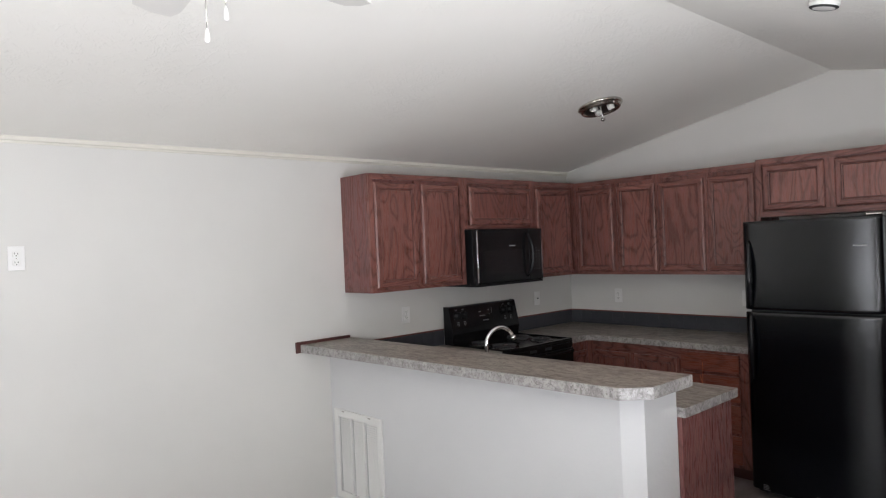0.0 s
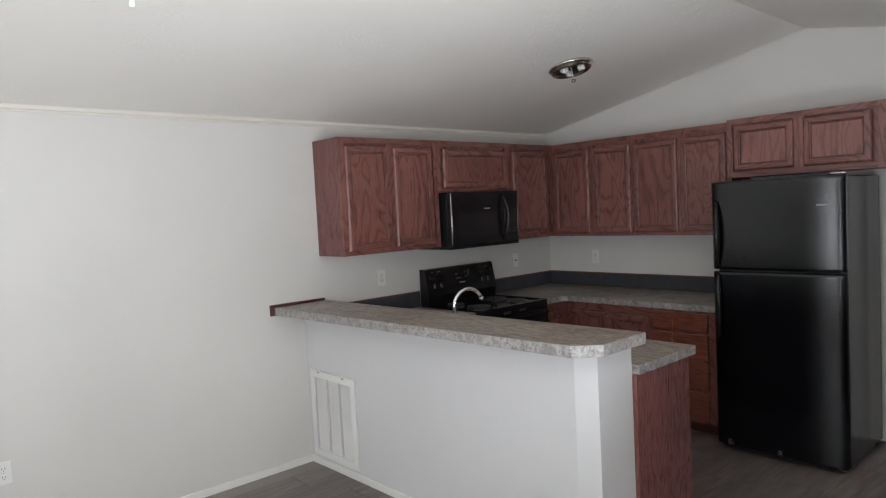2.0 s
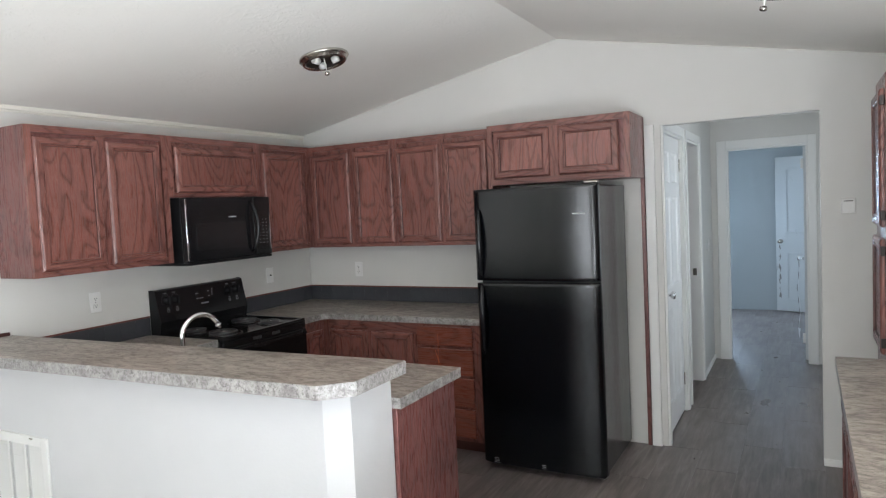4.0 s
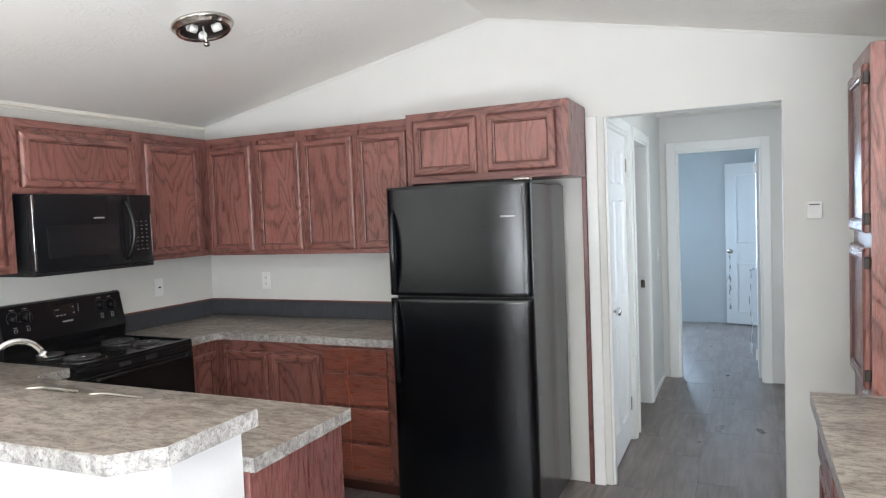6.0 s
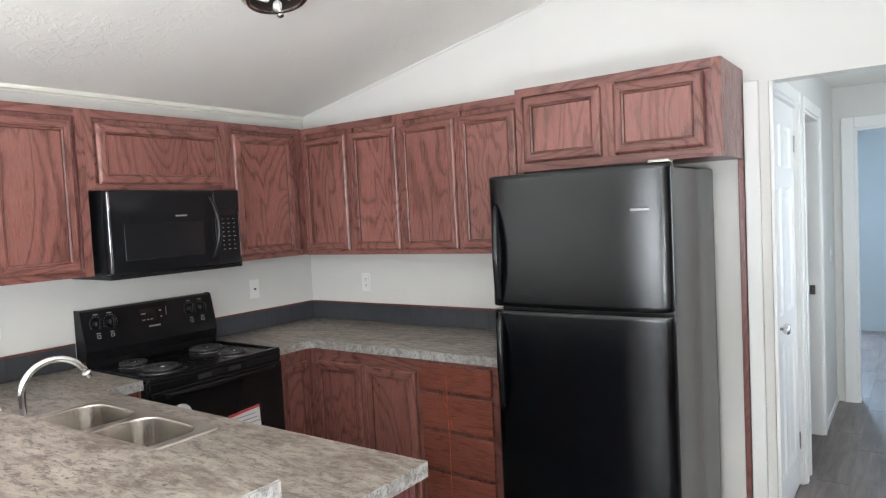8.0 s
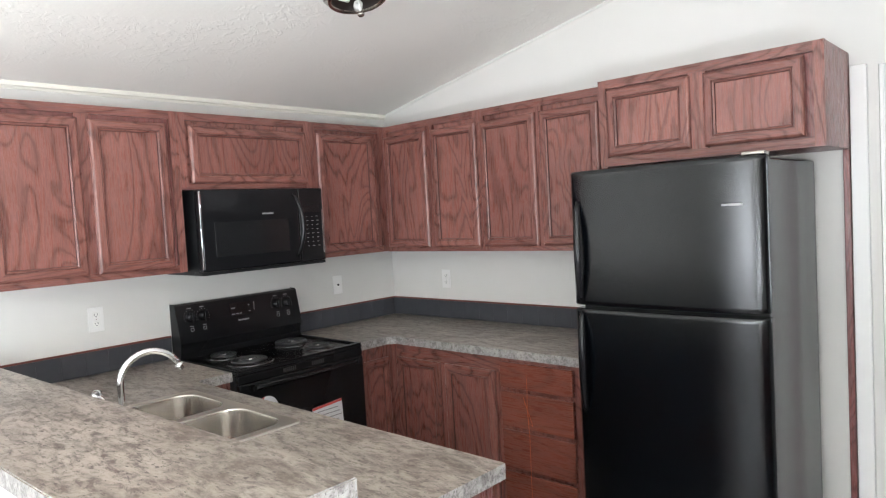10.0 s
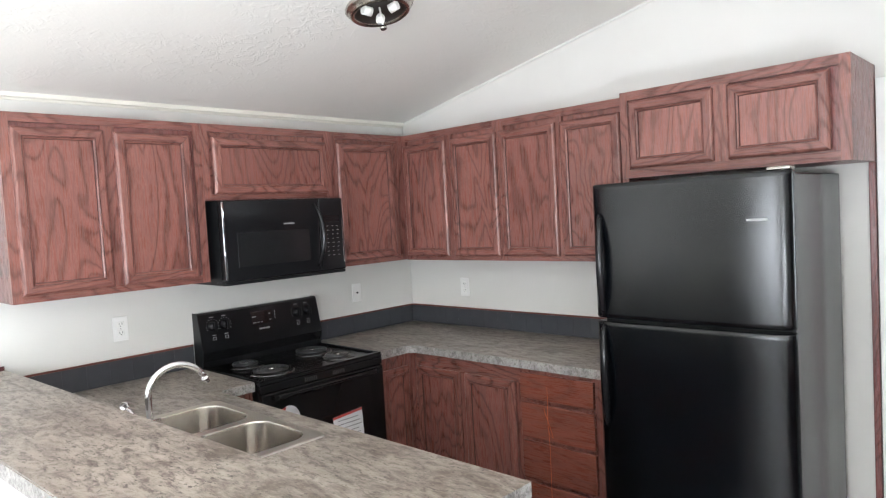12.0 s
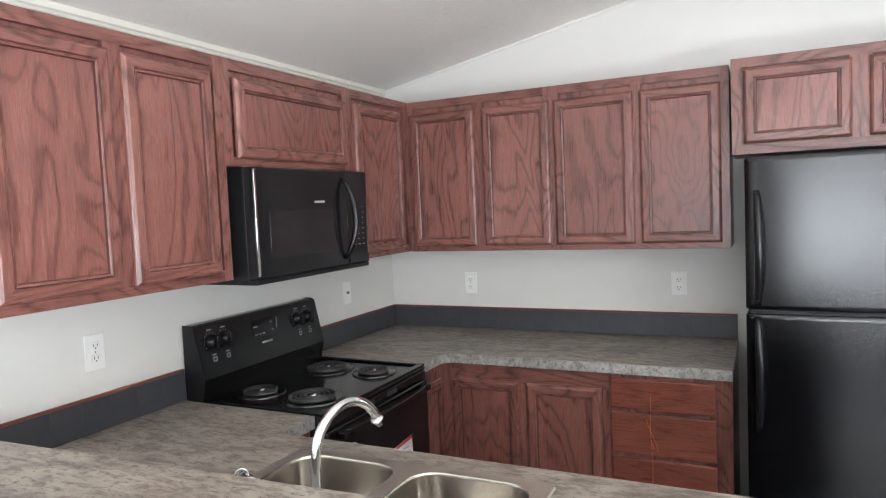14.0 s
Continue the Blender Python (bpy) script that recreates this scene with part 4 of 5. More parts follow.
for y in (-1.530, -1.460, -1.008, -0.938):
    bm = bmesh.new()
    z = 1.116
    lathe(bm, [(0.0, 0.0), (0.027, 0.0), (0.027, 0.006), (0.021, 0.010), (0.020, 0.024), (0.0, 0.025)], (on_guard(z, -0.001), y, z), 22, "x")
    box(bm, on_guard(z, 0.02), on_guard(z, 0.040), y - 0.0075, y + 0.0075, z - 0.027, z + 0.027, 0.003)
    k = part("knob", bm, BLACK, guard, "round black control knob")
    bm = bmesh.new()
    for i in range(11):
        a = math.radians(-210 + i * 24)
        yy, zz = y + 0.036 * math.cos(a), z - 0.036 * math.sin(a)
        box(bm, on_guard(zz, 0.0), on_guard(zz, 0.0015), yy - 0.0014, yy + 0.0014, zz - 0.0014, zz + 0.0014)
    for w, dz in ((0.010, -0.048), (0.012, 0.046)):
        zz = z + dz
        box(bm, on_guard(zz, 0.0), on_guard(zz, 0.0015), y - w, y + w, zz - 0.0018, zz + 0.0018)
    for dy, dz, w, h in ((0, -0.058, 0.008, 0.0012), (0, -0.072, 0.008, 0.0012), (-0.008, -0.065, 0.0012, 0.008), (0.008, -0.065, 0.0012, 0.008)):
        zz = z + dz
        box(bm, on_guard(zz, 0.0), on_guard(zz, 0.0015), y + dy - w, y + dy + w, zz - h, zz + h)
    tagged(part("dial_marks", bm, PRINT, k, "pale printed dial marks"), kind="stuff")
bm = bmesh.new()
prism(bm, [(on_guard(1.085, 0.0005), 1.085), (on_guard(1.155, 0.0005), 1.155), (on_guard(1.155, 0.002), 1.155), (on_guard(1.085, 0.002), 1.085)], lambda u, v, d: (u, d, v), -1.30, -1.17)
clock = part("clock_panel", bm, GLASS_BLACK, guard)
bm = bmesh.new()
for y, z, w in ((-1.295, 1.128, 0.024), (-1.295, 1.096, 0.018), (-1.268, 1.096, 0.012), (-1.248, 1.096, 0.012), (-1.19, 1.135, 0.010), (-1.19, 1.102, 0.010)):
    box(bm, on_guard(z, 0.0022), on_guard(z, 0.0034), y, y + w, z - 0.0025, z + 0.0025)
box(bm, on_guard(1.12, 0.0022), on_guard(1.12, 0.004), -1.155, -1.1525, 1.09, 1.15)
tagged(part("clock_marks", bm, PRINT, clock, "pale printed keys"), kind="stuff")
part("badge", B(on_guard(1.06, 0.0), on_guard(1.06, 0.003), -1.262, -1.198, 1.056, 1.064), PRINT, guard, "small plain silver badge")


def burner(x, y, r):
    el = part("burner_pan", lathe(bmesh.new(), [(r + 0.022, 0.9035), (r + 0.020, 0.9085), (r + 0.010, 0.9075), (r * 0.7, 0.9045), (0.0, 0.9040)], (x, y, 0), 36), PAN, cook_ob, "polished drip pan")
    bm = bmesh.new()
    turns = 4 if r > 0.08 else 3
    pts, total = [], turns * 28
    for i in range(total + 1):
        a = 2 * math.pi * i / 28
        q = 0.020 + (r - 0.020) * i / total
        pts.append((x + q * math.cos(a), y + q * math.sin(a), 0.9165))
    tube(bm, pts, 0.0062, 8)
    part("coil", bm, COIL, el, "dark coiled heating element")
    part("hub", lathe(bmesh.new(), [(0.014, 0.911), (0.014, 0.9215), (0.0, 0.9225)], (x, y, 0), 18), CHROME, el, "bright medallion")


burner(0.225, -1.435, 0.070)
burner(0.470, -1.435, 0.092)
burner(0.255, -1.040, 0.092)
burner(0.490, -1.040, 0.070)
oven = part("oven_door", B(0.6105, 0.648, RY0 + 0.004, RY1 - 0.004, 0.215, 0.845, 0.008, 3), BLACK, rg)
part("oven_window", B(0.6485, 0.650, RY0 + 0.13, RY1 - 0.13, 0.36, 0.66, 0.0005, seg=1), GLASS_BLACK, oven)
bm = tube(bmesh.new(), [(0.672 + 0.010 * math.sin(math.pi * i / 12), RY0 + 0.05 + (RY1 - RY0 - 0.10) * i / 12, 0.825) for i in range(13)], 0.013, 12)
for y in (RY0 + 0.06, RY1 - 0.06):
    box(bm, 0.6485, 0.690, y - 0.012, y + 0.012, 0.813, 0.837, 0.004)
part("oven_handle", bm, BLACK, oven, "gloss black bar handle")
bm = bmesh.new()
for i in range(2):
    for j in range(7):
        y = -1.36 + i * 0.17 + j * 0.011
        box(bm, 0.640, 0.6425, y, y + 0.006, 0.856, 0.876)
tagged(part("vent_slots", bm, SLOT, rg), kind="stuff")
part("control_strip", B(0.610, 0.640, RY0 + 0.002, RY1 - 0.002, 0.8465, 0.8845, 0.004), BLACK, rg)
part("storage_drawer", B(0.6105, 0.645, RY0 + 0.004, RY1 - 0.004, 0.045, 0.205, 0.008, 3), BLACK, rg)
tag = part("energy_tag", prism(bmesh.new(), [(-1.215, 0.640), (-1.028, 0.652), (-1.018, 0.430), (-1.205, 0.415)], lambda u, v, d: (d, u, v), 0.6505, 0.6515), PAPER, oven, "white printed paper tag with red edge")
part("red_edge", prism(bmesh.new(), [(-1.215, 0.640), (-1.028, 0.652), (-1.0274, 0.639), (-1.2144, 0.627)], lambda u, v, d: (d, u, v), 0.6516, 0.6522), RED, tag)
bm = bmesh.new()
for i in range(9):
    box(bm, 0.6516, 0.652, -1.185, -1.055 + 0.012 * (i % 3), 0.612 - i * 0.021, 0.616 - i * 0.021)
part("print_lines", bm, PRINT, tag, "grey lines of small print")
disc = part("round_tag", lathe(bmesh.new(), [(0.0, 0.0), (0.062, 0.0), (0.062, 0.0008), (0.0, 0.0008)], (0.6502, -1.470, 0.705), 30, "x"), PAPER, oven, "round white sticker with red edge")
bm = bmesh.new()
arc = [(-1.470 + 0.062 * math.cos(a), 0.705 + 0.062 * math.sin(a)) for a in (math.radians(100 + 10 * i) for i in range(13))]
prism(bm, arc, lambda u, v, d: (d, u, v), 0.6512, 0.6518)
part("red_edge", bm, RED, disc)
for x in (0.06, 0.57):
    for y in (RY0 + 0.05, RY1 - 0.05):
        part("foot", lathe(bmesh.new(), [(0.0, 0.0), (0.016, 0.0), (0.016, 0.01), (0.009, 0.031), (0.0, 0.031)], (x, y, 0.0), 12), BLACK_MATT, rg)

# ---- sink and faucet ----
sink = thing("sink", (1.14, -2.1, 0.905), "stainless steel double-bowl drop-in sink", "sink")


def rounded(x0, x1, y0, y1, r, k=5):
    out = []
    for cx, cy, a0 in ((x1 - r, y1 - r, 0), (x0 + r, y1 - r, 90), (x0 + r, y0 + r, 180), (x1 - r, y0 + r, 270)):
        for i in range(k + 1):
            a = math.radians(a0 + 90 * i / k)
            out.append((cx + r * math.cos(a), cy + r * math.sin(a)))
    return out


BOWLS = ((0.800, 1.118, -2.205, -1.915), (1.162, 1.488, -2.205, -1.915))
bm = bmesh.new()
outer = rounded(0.762, 1.528, -2.330, -1.880, 0.025)
ring0 = [bm.verts.new((x, y, 0.9055)) for x, y in outer]
ring1 = [bm.verts.new((x * 0.994 + 1.145 * 0.006, y * 0.994 - 2.1 * 0.006, 0.9115)) for x, y in outer]
edges = []
for i in range(len(outer)):
    j = (i + 1) % len(outer)
    bm.faces.new((ring0[i], ring0[j], ring1[j], ring1[i]))
    edges.append(bm.edges.get((ring1[i], ring1[j])))
for x0, x1, y0, y1 in BOWLS:
    vs = [bm.verts.new((x, y, 0.9115)) for x, y in rounded(x0, x1, y0, y1, 0.075)]
    edges += [bm.edges.new((vs[i], vs[(i + 1) % len(vs)])) for i in range(len(vs))]
bmesh.ops.triangle_fill(bm, edges=edges, use_beauty=True)
part("deck", bm, DECK, sink)
for x0, x1, y0, y1 in BOWLS:
    bm = bmesh.new()
    rings = []
    for z, ins, r in ((0.9115, 0.0, 0.075), (0.9095, 0.0015, 0.074), (0.904, 0.0025, 0.073), (0.79, 0.012, 0.070), (0.765, 0.018, 0.066), (0.750, 0.032, 0.058), (0.744, 0.055, 0.05)):
        rings.append([bm.verts.new((x, y, z)) for x, y in rounded(x0 + ins, x1 - ins, y0 + ins, y1 - ins, r)])
    for p, q in zip(rings, rings[1:]):
        for i in range(len(p)):
            f = bm.faces.new((p[i], p[(i + 1) % len(p)], q[(i + 1) % len(p)], q[i]))
            f.smooth = True
    bm.faces.new(rings[-1])
    bowl = part("bowl", bm, STEEL, sink)
    part("drain", lathe(bmesh.new(), [(0.0, 0.7435), (0.022, 0.7435), (0.030, 0.746), (0.042, 0.746), (0.045, 0.7428)], ((x0 + x1) / 2, (y0 + y1) / 2, 0), 24), CHROME, bowl, "round chrome drain")

fau = thing("faucet", (1.14, -2.265, 0.912), "chrome gooseneck kitchen faucet with one side lever", "faucet")
FX, FY = 1.138, -2.312
part("base_plate", B(FX - 0.14, FX + 0.14, FY - 0.016, FY + 0.030, 0.912, 0.926, 0.006, 3), CHROME, fau)
sp = [(FX, FY, 0.92), (FX, FY, 1.0), (FX, FY, 1.06)]
for i in range(0, 15):
    a = math.pi * i / 14 * 0.87
    k = 0.097 * (1 - math.cos(a))
    sp.append((FX + k * 0.21, FY + k * 0.978, 1.079 + 0.097 * math.sin(a)))
part("spout", tube(bmesh.new(), sp, [0.0108] * len(sp), 14), CHROME, fau)
end, prev = Vector(sp[-1]), Vector(sp[-2])
way = (end - prev).normalized()
part("aerator", tube(bmesh.new(), [end - way * 0.003, end + way * 0.002, end + way * 0.0025, end + way * 0.007, end + way * 0.0075, end + way * 0.022], [0.0108, 0.0108, 0.0150, 0.0150, 0.0088, 0.0080], 16), CHROME, fau)
part("collar", lathe(bmesh.new(), [(0.024, 0.924), (0.022, 0.940), (0.015, 0.950), (0.0125, 0.952)], (FX, FY, 0), 20), CHROME, fau)
hx = FX - 0.105
part("valve", lathe(bmesh.new(), [(0.020, 0.924), (0.019, 0.955), (0.014, 0.975), (0.0, 0.980)], (hx, FY, 0), 18), CHROME, fau)
lever = part("lever", tube(bmesh.new(), [(hx, FY, 0.972), (hx - 0.03, FY, 0.995), (hx - 0.062, FY, 1.010), (hx - 0.095, FY, 1.020)], [0.009, 0.007, 0.007, 0.009], 10), CHROME, fau)
bm = lathe(bmesh.new(), [(0.0, 0.0), (0.0155, 0.0), (0.0155, 0.012), (0.0125, 0.0125), (0.0122, 0.010), (0.0, 0.010)], (0, 0, 0), 20)
bmesh.ops.transform(bm, matrix=pose(hx - 0.100, FY, 1.020, 78, 0, 40), verts=bm.verts)
part("lever_knob", bm, CHROME, lever, "round chrome knob end")

# ---- ceiling lights without shades ----
def ceiling_light(name, x, y, left, label):
    """A bare flush-mount pan tilted to the slope of the ceiling."""
    z = EAVE_Z + SL * x if left else EAVE_Z + SL * (ROOM_W - x)
    tilt = math.degrees(math.atan(SL)) * (-1 if left else 1)
    lt = thing(name, (0, 0, 0), label, "ceiling light", "ceiling lights")
    prof = [(0.142, -0.001), (0.145, -0.010), (0.138, -0.018), (0.132, -0.022), (0.128, -0.034), (0.120, -0.040), (0.112, -0.038), (0.108, -0.030)]
    part("ring", lathe(bmesh.new(), prof, (0, 0, 0), 44), NICKEL, lt)
    part("reflector", lathe(bmesh.new(), [(0.1085, -0.031), (0.105, -0.012), (0.0, -0.008)], (0, 0, 0), 36), BRONZE, lt)
    for a in (20, 140, 260):
        bm = lathe(bmesh.new(), [(0.0, 0.0), (0.019, 0.0), (0.019, 0.040), (0.014, 0.041), (0.013, 0.010), (0.0, 0.010)], (0, 0, 0), 18)
        bmesh.ops.transform(bm, matrix=pose(0.045 * math.cos(radians(a)), 0.045 * math.sin(radians(a)), -0.034, 0, 82, a), verts=bm.verts)
        part("socket", bm, CERAMIC, lt, "white ceramic bulb socket")
    part("rod", tube(bmesh.new(), [(0, 0, -0.01), (0, 0, -0.095)], 0.004, 10), CERAMIC, lt)
    part("finial", lathe(bmesh.new(), [(0.0, -0.088), (0.012, -0.092), (0.016, -0.100), (0.012, -0.108), (0.0, -0.112)], (0, 0, 0), 20), NICKEL, lt)
    lt.matrix_world = pose(x, y, z, 0, tilt, 0)
    return lt


ceiling_light("ceiling_light", 1.262, -1.288, True, "bare brushed-nickel ceiling light without its glass shade")
ceiling_light("ceiling_light", 3.575, -1.42, False, "bare brushed-nickel ceiling light over the side counter")

# ---- ceiling fan and smoke detector ----
fan = thing("ceiling_fan", (RIDGE_X, -4.31, RIDGE_Z), "white five-blade ceiling fan with two pull chains", "ceiling fan")
FYc = -4.31
FAN_WHITE = material("fan_white", (0.72, 0.70, 0.66), 0.45)
part("canopy", lathe(bmesh.new(), [(0.0, 2.70), (0.065, 2.70), (0.062, 2.66), (0.03, 2.63), (0.0, 2.63)], (RIDGE_X, FYc, 0), 26), FAN_WHITE, fan)
part("downrod", tube(bmesh.new(), [(RIDGE_X, FYc, 2.64), (RIDGE_X, FYc, 2.52)], 0.013, 12), FAN_WHITE, fan)
part("motor", lathe(bmesh.new(), [(0.0, 2.53), (0.06, 2.52), (0.105, 2.49), (0.11, 2.44), (0.085, 2.41), (0.055, 2.40), (0.05, 2.35), (0.03, 2.335), (0.0, 2.335)], (RIDGE_X, FYc, 0), 30), FAN_WHITE, fan)
for k in range(5):
    a = 176 + 72 * k
    bm = bmesh.new()
    pts = [(0.17, -0.045), (0.30, -0.060), (0.47, -0.068), (0.525, -0.055), (0.54, 0.0), (0.525, 0.055), (0.47, 0.068), (0.30, 0.060), (0.17, 0.045)]
    prism(bm, pts, lambda u, v, d: (u, v, d), -0.004, 0.004)
    bmesh.ops.transform(bm, matrix=pose(RIDGE_X, FYc, 2.405, 0, 0, a) @ pose(0, 0, 0, 10, 0, 0), verts=bm.verts)
    bl = part("blade", bm, FAN_WHITE, fan)
    bm = box(bmesh.new(), 0.08, 0.22, -0.016, 0.016, -0.010, -0.005, 0.002)
    bmesh.ops.transform(bm, matrix=pose(RIDGE_X, FYc, 2.41, 0, 0, a), verts=bm.verts)
    part("blade_arm", bm, FAN_WHITE, bl)
for y, z in ((-4.334, 2.160), (-4.284, 2.222)):
    c_ = part("pull_chain", tube(bmesh.new(), [(RIDGE_X, y, 2.345), (RIDGE_X, y, z + 0.03)], 0.0013, 6), NICKEL, fan, "thin metal pull chain")
    part("pull", lathe(bmesh.new(), [(0.0, 0.036), (0.003, 0.034), (0.0065, 0.010), (0.006, 0.003), (0.0, 0.0)], (RIDGE_X, y, z), 14), PLASTIC, c_, "white teardrop pull")

sd = thing("smoke_detector", (0, 0, 0), "round white smoke detector on the ceiling", "smoke detector")
part("case", lathe(bmesh.new(), [(0.0, 0.0), (0.060, 0.0), (0.060, -0.014), (0.052, -0.025), (0.032, -0.029), (0.0, -0.029)], (0, 0, 0), 32), PLASTIC, sd)
part("slot_ring", lathe(bmesh.new(), [(0.0565, -0.0215), (0.056, -0.0235), (0.046, -0.0285), (0.044, -0.0275)], (0, 0, 0), 32), SLOT, sd)
sd.matrix_world = pose(2.80, -1.90, EAVE_Z + SL * (ROOM_W - 2.80), 0, math.degrees(math.atan(SL)), 0)

# ---- thermostat ----
th = thing("thermostat", (3.907, -0.001, 1.525), "small white wall thermostat", "thermostat")
part("case", B(3.872, 3.942, -0.026, -0.001, 1.483, 1.567, 0.005, 3), PLASTIC, th)
part("dial_slot", B(3.885, 3.93, -0.0275, -0.0262, 1.550, 1.555), SLOT, th)


# ---- outlets and switches ----
def outlet(place, u, z, label, style="duplex", h=0.118):
    o = thing("wall_outlet", place(u, z, 0.001), label, "outlet", "wall outlets")
    part("plate", slab(bmesh.new(), place, u - 0.036, u + 0.036, z - h / 2, z + h / 2, 0.001, 0.006, 0.002, 2), PLATE, o)
    spots = (z - 0.021, z + 0.021) if style == "duplex" else ((z,) if style == "gfci" else ())
    for s in spots:
        tall = 0.014 if style == "duplex" else 0.033
        f = part("receptacle", slab(bmesh.new(), place, u - 0.017, u + 0.017, s - tall, s + tall, 0.006, 0.0085, 0.003, 2), PLASTIC, o)
        bm = bmesh.new()
        for dz in ((0,) if style == "duplex" else (-0.019, 0.019)):
            for du in (-0.0065, 0.0065):
                slab(bm, place, u + du - 0.0012, u + du + 0.0012, s + dz - 0.002, s + dz + 0.007, 0.0086, 0.009)
            slab(bm, place, u - 0.0025, u + 0.0025, s + dz - 0.010, s + dz - 0.006, 0.0086, 0.009)
        tagged(part("slots", bm, SLOT, f), kind="stuff")
    if style == "cable":
        bm = lathe(bmesh.new(), [(0.0, 0.0), (0.006, 0.0), (0.006, 0.010), (0.0, 0.010)], place(u, z, 0.006), 12, "x")
        part("jack", bm, SLOT, o, "small dark cable jack")
    part("screw", slab(bmesh.new(), place, u - 0.002, u + 0.002, z - 0.002, z + 0.002, 0.006, 0.0072), NICKEL, o)
    return o


WA, WB = facing_east(0.0), facing_south(0.0)
outlet(WA, -1.966, 1.168, "white duplex outlet over the counter")
outlet(WA, -0.495, 1.163, "white plate with a small dark jack", "cable")
outlet(WB, 0.503, 1.160, "white duplex outlet over the corner counter")
outlet(WB, 1.606, 1.168, "white ground-fault outlet beside the refrigerator", "gfci")
outlet(WA, -4.357, 1.684, "white duplex outlet high on the wall")
outlet(WA, -4.368, 0.450, "white duplex outlet low on the wall")
sw = thing("light_switch", (2.8905, 2.28, 1.15), "white light switch on the hall wall", "switch")
part("plate", B(2.8905, 2.896, 2.245, 2.315, 1.09, 1.21, 0.002), PLATE, sw)
part("toggle", B(2.8965, 2.906, 2.275, 2.285, 1.14, 1.165, 0.002), PLASTIC, sw)

# ---- return-air grille ----
gr = thing("return_air_grille", (0.30, -2.621, 0.06), "white metal return-air grille with three louvre columns", "vent")
P = facing_south(-2.6205)
GX0, GX1, GZ0, GZ1 = 0.045, 0.548, 0.062, 0.632
bm = bmesh.new()
fw = 0.045
slab(bm, P, GX0, GX0 + fw, GZ0, GZ1, 0.0, 0.014, 0.003)
slab(bm, P, GX1 - fw, GX1, GZ0, GZ1, 0.0, 0.014, 0.003)
slab(bm, P, GX0 + fw, GX1 - fw, GZ0, GZ0 + fw, 0.0, 0.0138, 0.003)
slab(bm, P, GX0 + fw, GX1 - fw, GZ1 - fw, GZ1, 0.0, 0.0138, 0.003)
cols = []
inner = GX1 - GX0 - 2 * fw
for k in range(3):
    a = GX0 + fw + inner * k / 3
    b = GX0 + fw + inner * (k + 1) / 3
    cols.append((a + (0.008 if k else 0.0), b - (0.008 if k < 2 else 0.0)))
for k in (1, 2):
    m_ = GX0 + fw + inner * k / 3
    slab(bm, P, m_ - 0.008, m_ + 0.008, GZ0 + fw, GZ1 - fw, 0.0, 0.012)
part("frame", bm, TRIM, gr)
# near-black sheet painted in for the shade of the duct behind the slats
bm = bmesh.new()
slab(bm, P, GX0 + fw, GX1 - fw, GZ0 + fw, GZ1 - fw, -0.0002, 0.0008)
part("backing", bm, SLOT, gr)
for x in (0.15, 0.43):
    part("latch", slab(bmesh.new(), P, x - 0.012, x + 0.012, GZ1 - 0.012, GZ1 - 0.006, 0.0142, 0.017), NICKEL, gr)
NS = 36
pitch = (GZ1 - GZ0 - 2 * fw) / NS
bm = bmesh.new()
wide = cols[0][1] - cols[0][0]
prism(bm, [(0.0012, 0.0), (0.0022, 0.0), (0.0095, -pitch * 0.62), (0.0085, -pitch * 0.62)], lambda u, v, d: (d, -u, v), 0.0, wide)
SLAT = mesh_of(bm, "slat", TRIM)
root = Vector(gr.location)
for a, b in cols:
    for i in range(NS):
        s_ = new("slat", SLAT)
        s_.parent = gr
        s_.location = Vector((a + 0.010, -2.6205, GZ1 - fw - pitch * i)) - root
        s_.scale.x = (b - a - 0.010) / wide

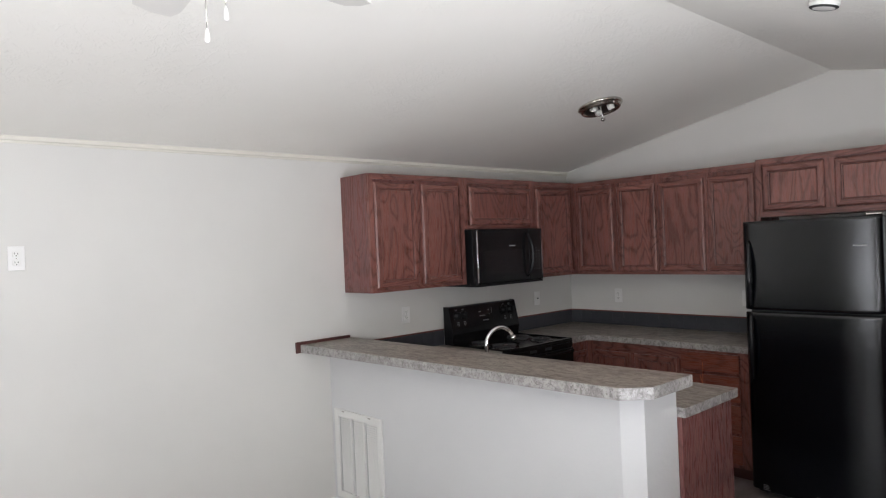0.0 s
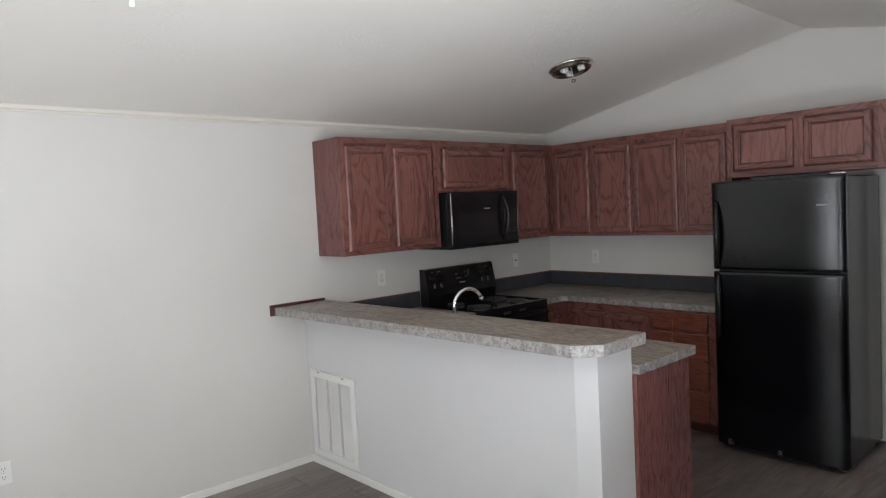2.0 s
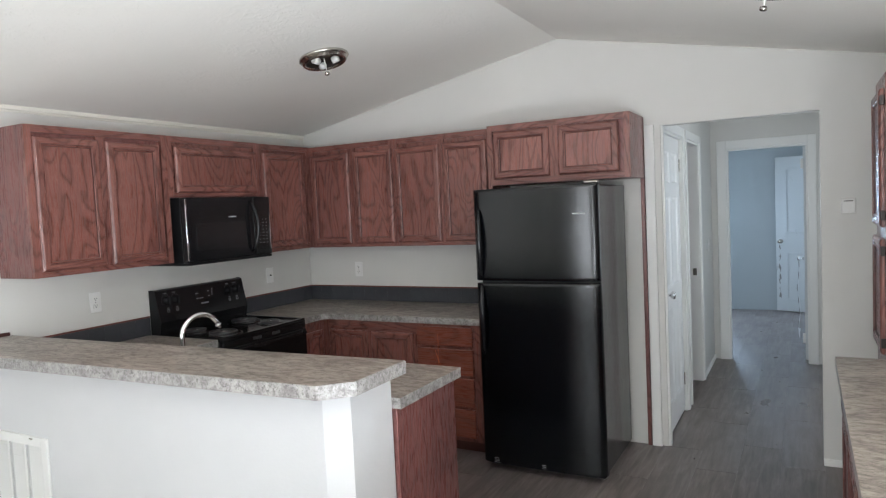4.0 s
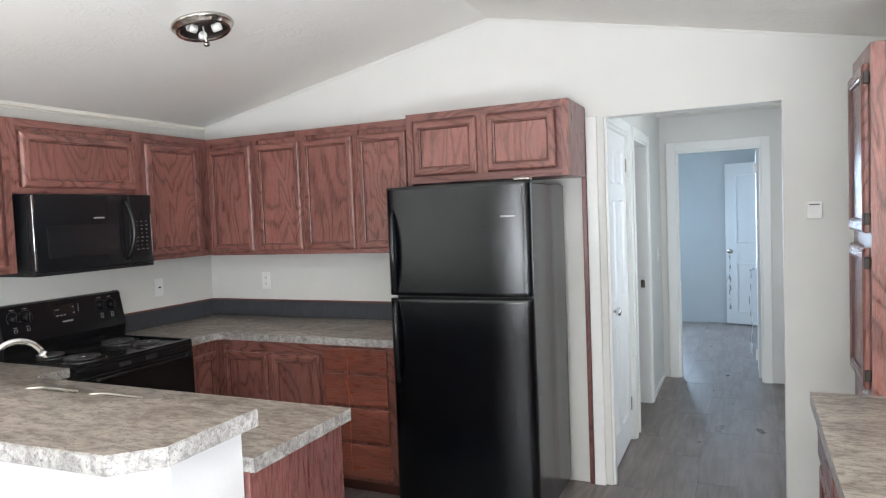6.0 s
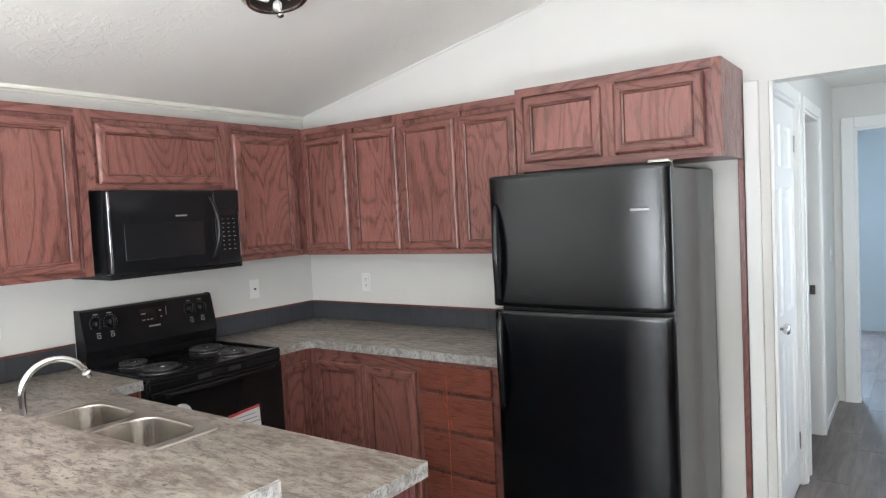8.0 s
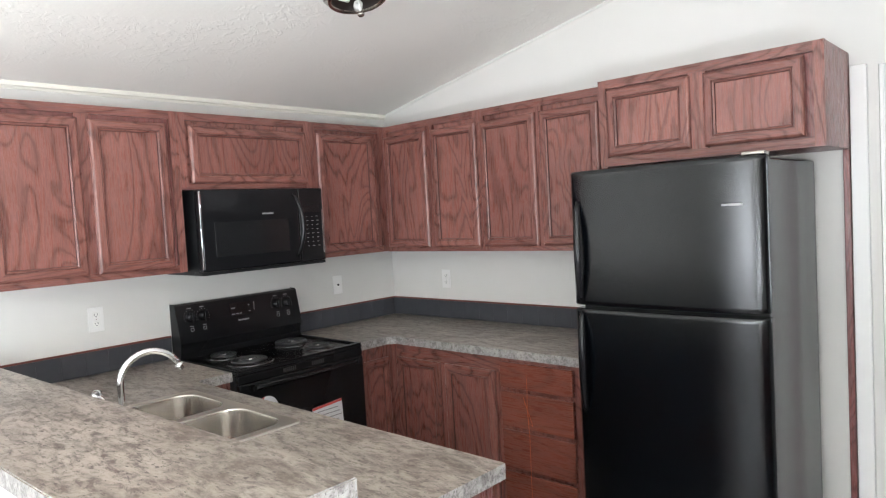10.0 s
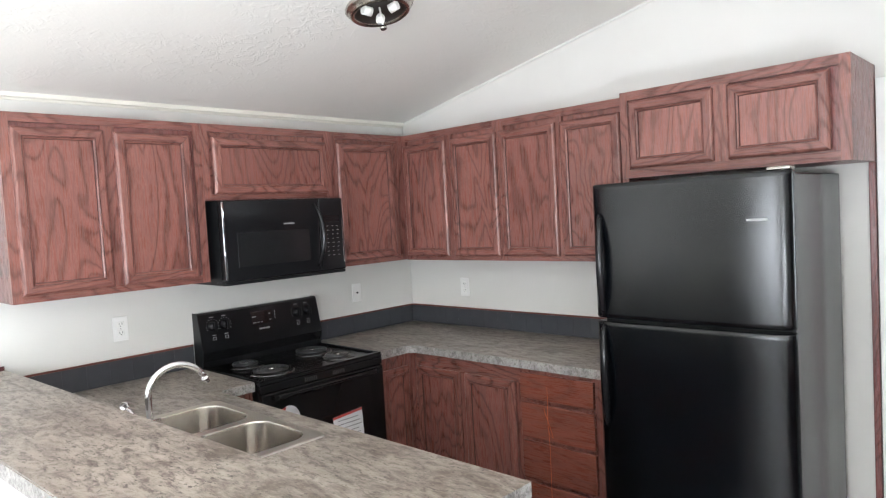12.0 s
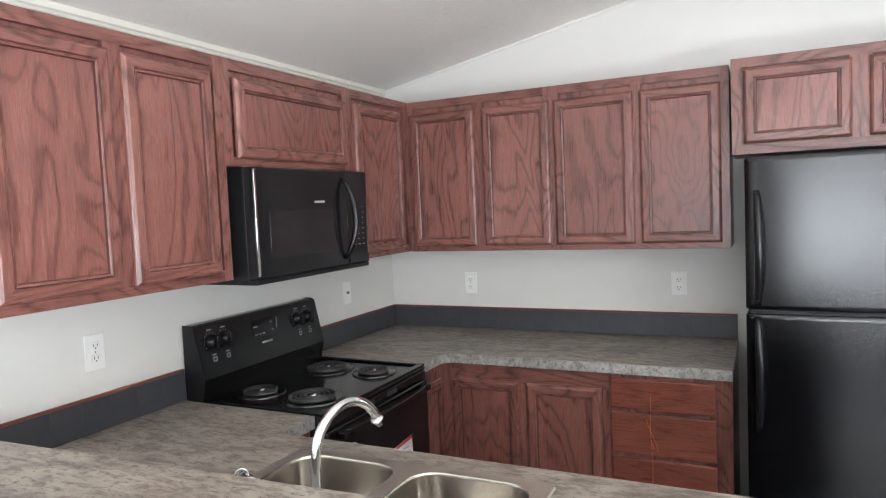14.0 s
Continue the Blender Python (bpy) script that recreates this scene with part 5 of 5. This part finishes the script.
# ---- backsplash strips ----
def splash(name, place, u0, u1, label):
    t_ = thing(name, place((u0 + u1) / 2, COUNTER_Z1, 0), label, "backsplash")
    part("backing", slab(bmesh.new(), place, u0, u1, COUNTER_Z1 + 0.001, 1.018, 0.001, 0.0075), SLATE, t_)
    part("cap", slab(bmesh.new(), place, u0, u1, 1.0185, 1.027, 0.001, 0.014, 0.001, 1), CAP, t_, "thin red-brown wooden cap")
    count = max(1, round((u1 - u0) / 0.108))
    w = (u1 - u0) / count
    for i in range(count):
        part("tile", slab(bmesh.new(), place, u0 + w * i + 0.0002, u0 + w * (i + 1) - 0.0002, COUNTER_Z1 + 0.002, 1.0175, 0.008, 0.012, 0.0008, 1), SLATE, t_)


splash("backsplash", WA, -2.452, RY0 - 0.004, "dark slate tile backsplash with red-brown cap")
splash("backsplash", WA, RY1 + 0.004, -0.016, "dark slate tile backsplash beside the range")
splash("backsplash", WB, 0.002, 1.866, "dark slate tile backsplash under the wall cabinets")

# ---- floor planks ----
PW, PL, GAP, SEAM = 0.2275, 0.914, 0.0028, 0.0006
bm = box(bmesh.new(), SEAM / 2, PW - SEAM / 2, GAP / 2, PL - GAP / 2, -0.0035, 0.0, 0.0004, 1)
PLANK_MESH = mesh_of(bm, "plank", PLANK)
rng = random.Random(4)
bm_rest = bmesh.new()
col = 0
x = 2.868 - 12 * PW
while x < ROOM_W - 0.01:
    shift = (-1.035, -0.565, -0.9, -0.30, -0.72)[col % 5] + rng.uniform(-0.02, 0.02)
    k0 = math.floor((SOUTH - shift) / PL)
    k1 = math.ceil((NORTH - shift) / PL)
    for k in range(k0, k1):
        y = shift + k * PL
        a, b = max(y, SOUTH), min(y + PL, NORTH)
        x0, x1 = max(x, 0.0), min(x + PW, ROOM_W)
        if b - a < 0.02 or x1 - x0 < 0.02:
            continue
        whole = b - a > PL - 1e-6 and x1 - x0 > PW - 1e-6
        if whole and -5.2 < y < 5.0:
            p = new("plank", PLANK_MESH)
            p.location = (x, y, 0.0)
            p.parent = FLOOR
        else:
            box(bm_rest, x0 + SEAM / 2, x1 - SEAM / 2, a + GAP / 2, b - GAP / 2, -0.0035, 0.0)
    col += 1
    x += PW
tagged(part("cut_planks", bm_rest, PLANK, FLOOR), kind="stuff")
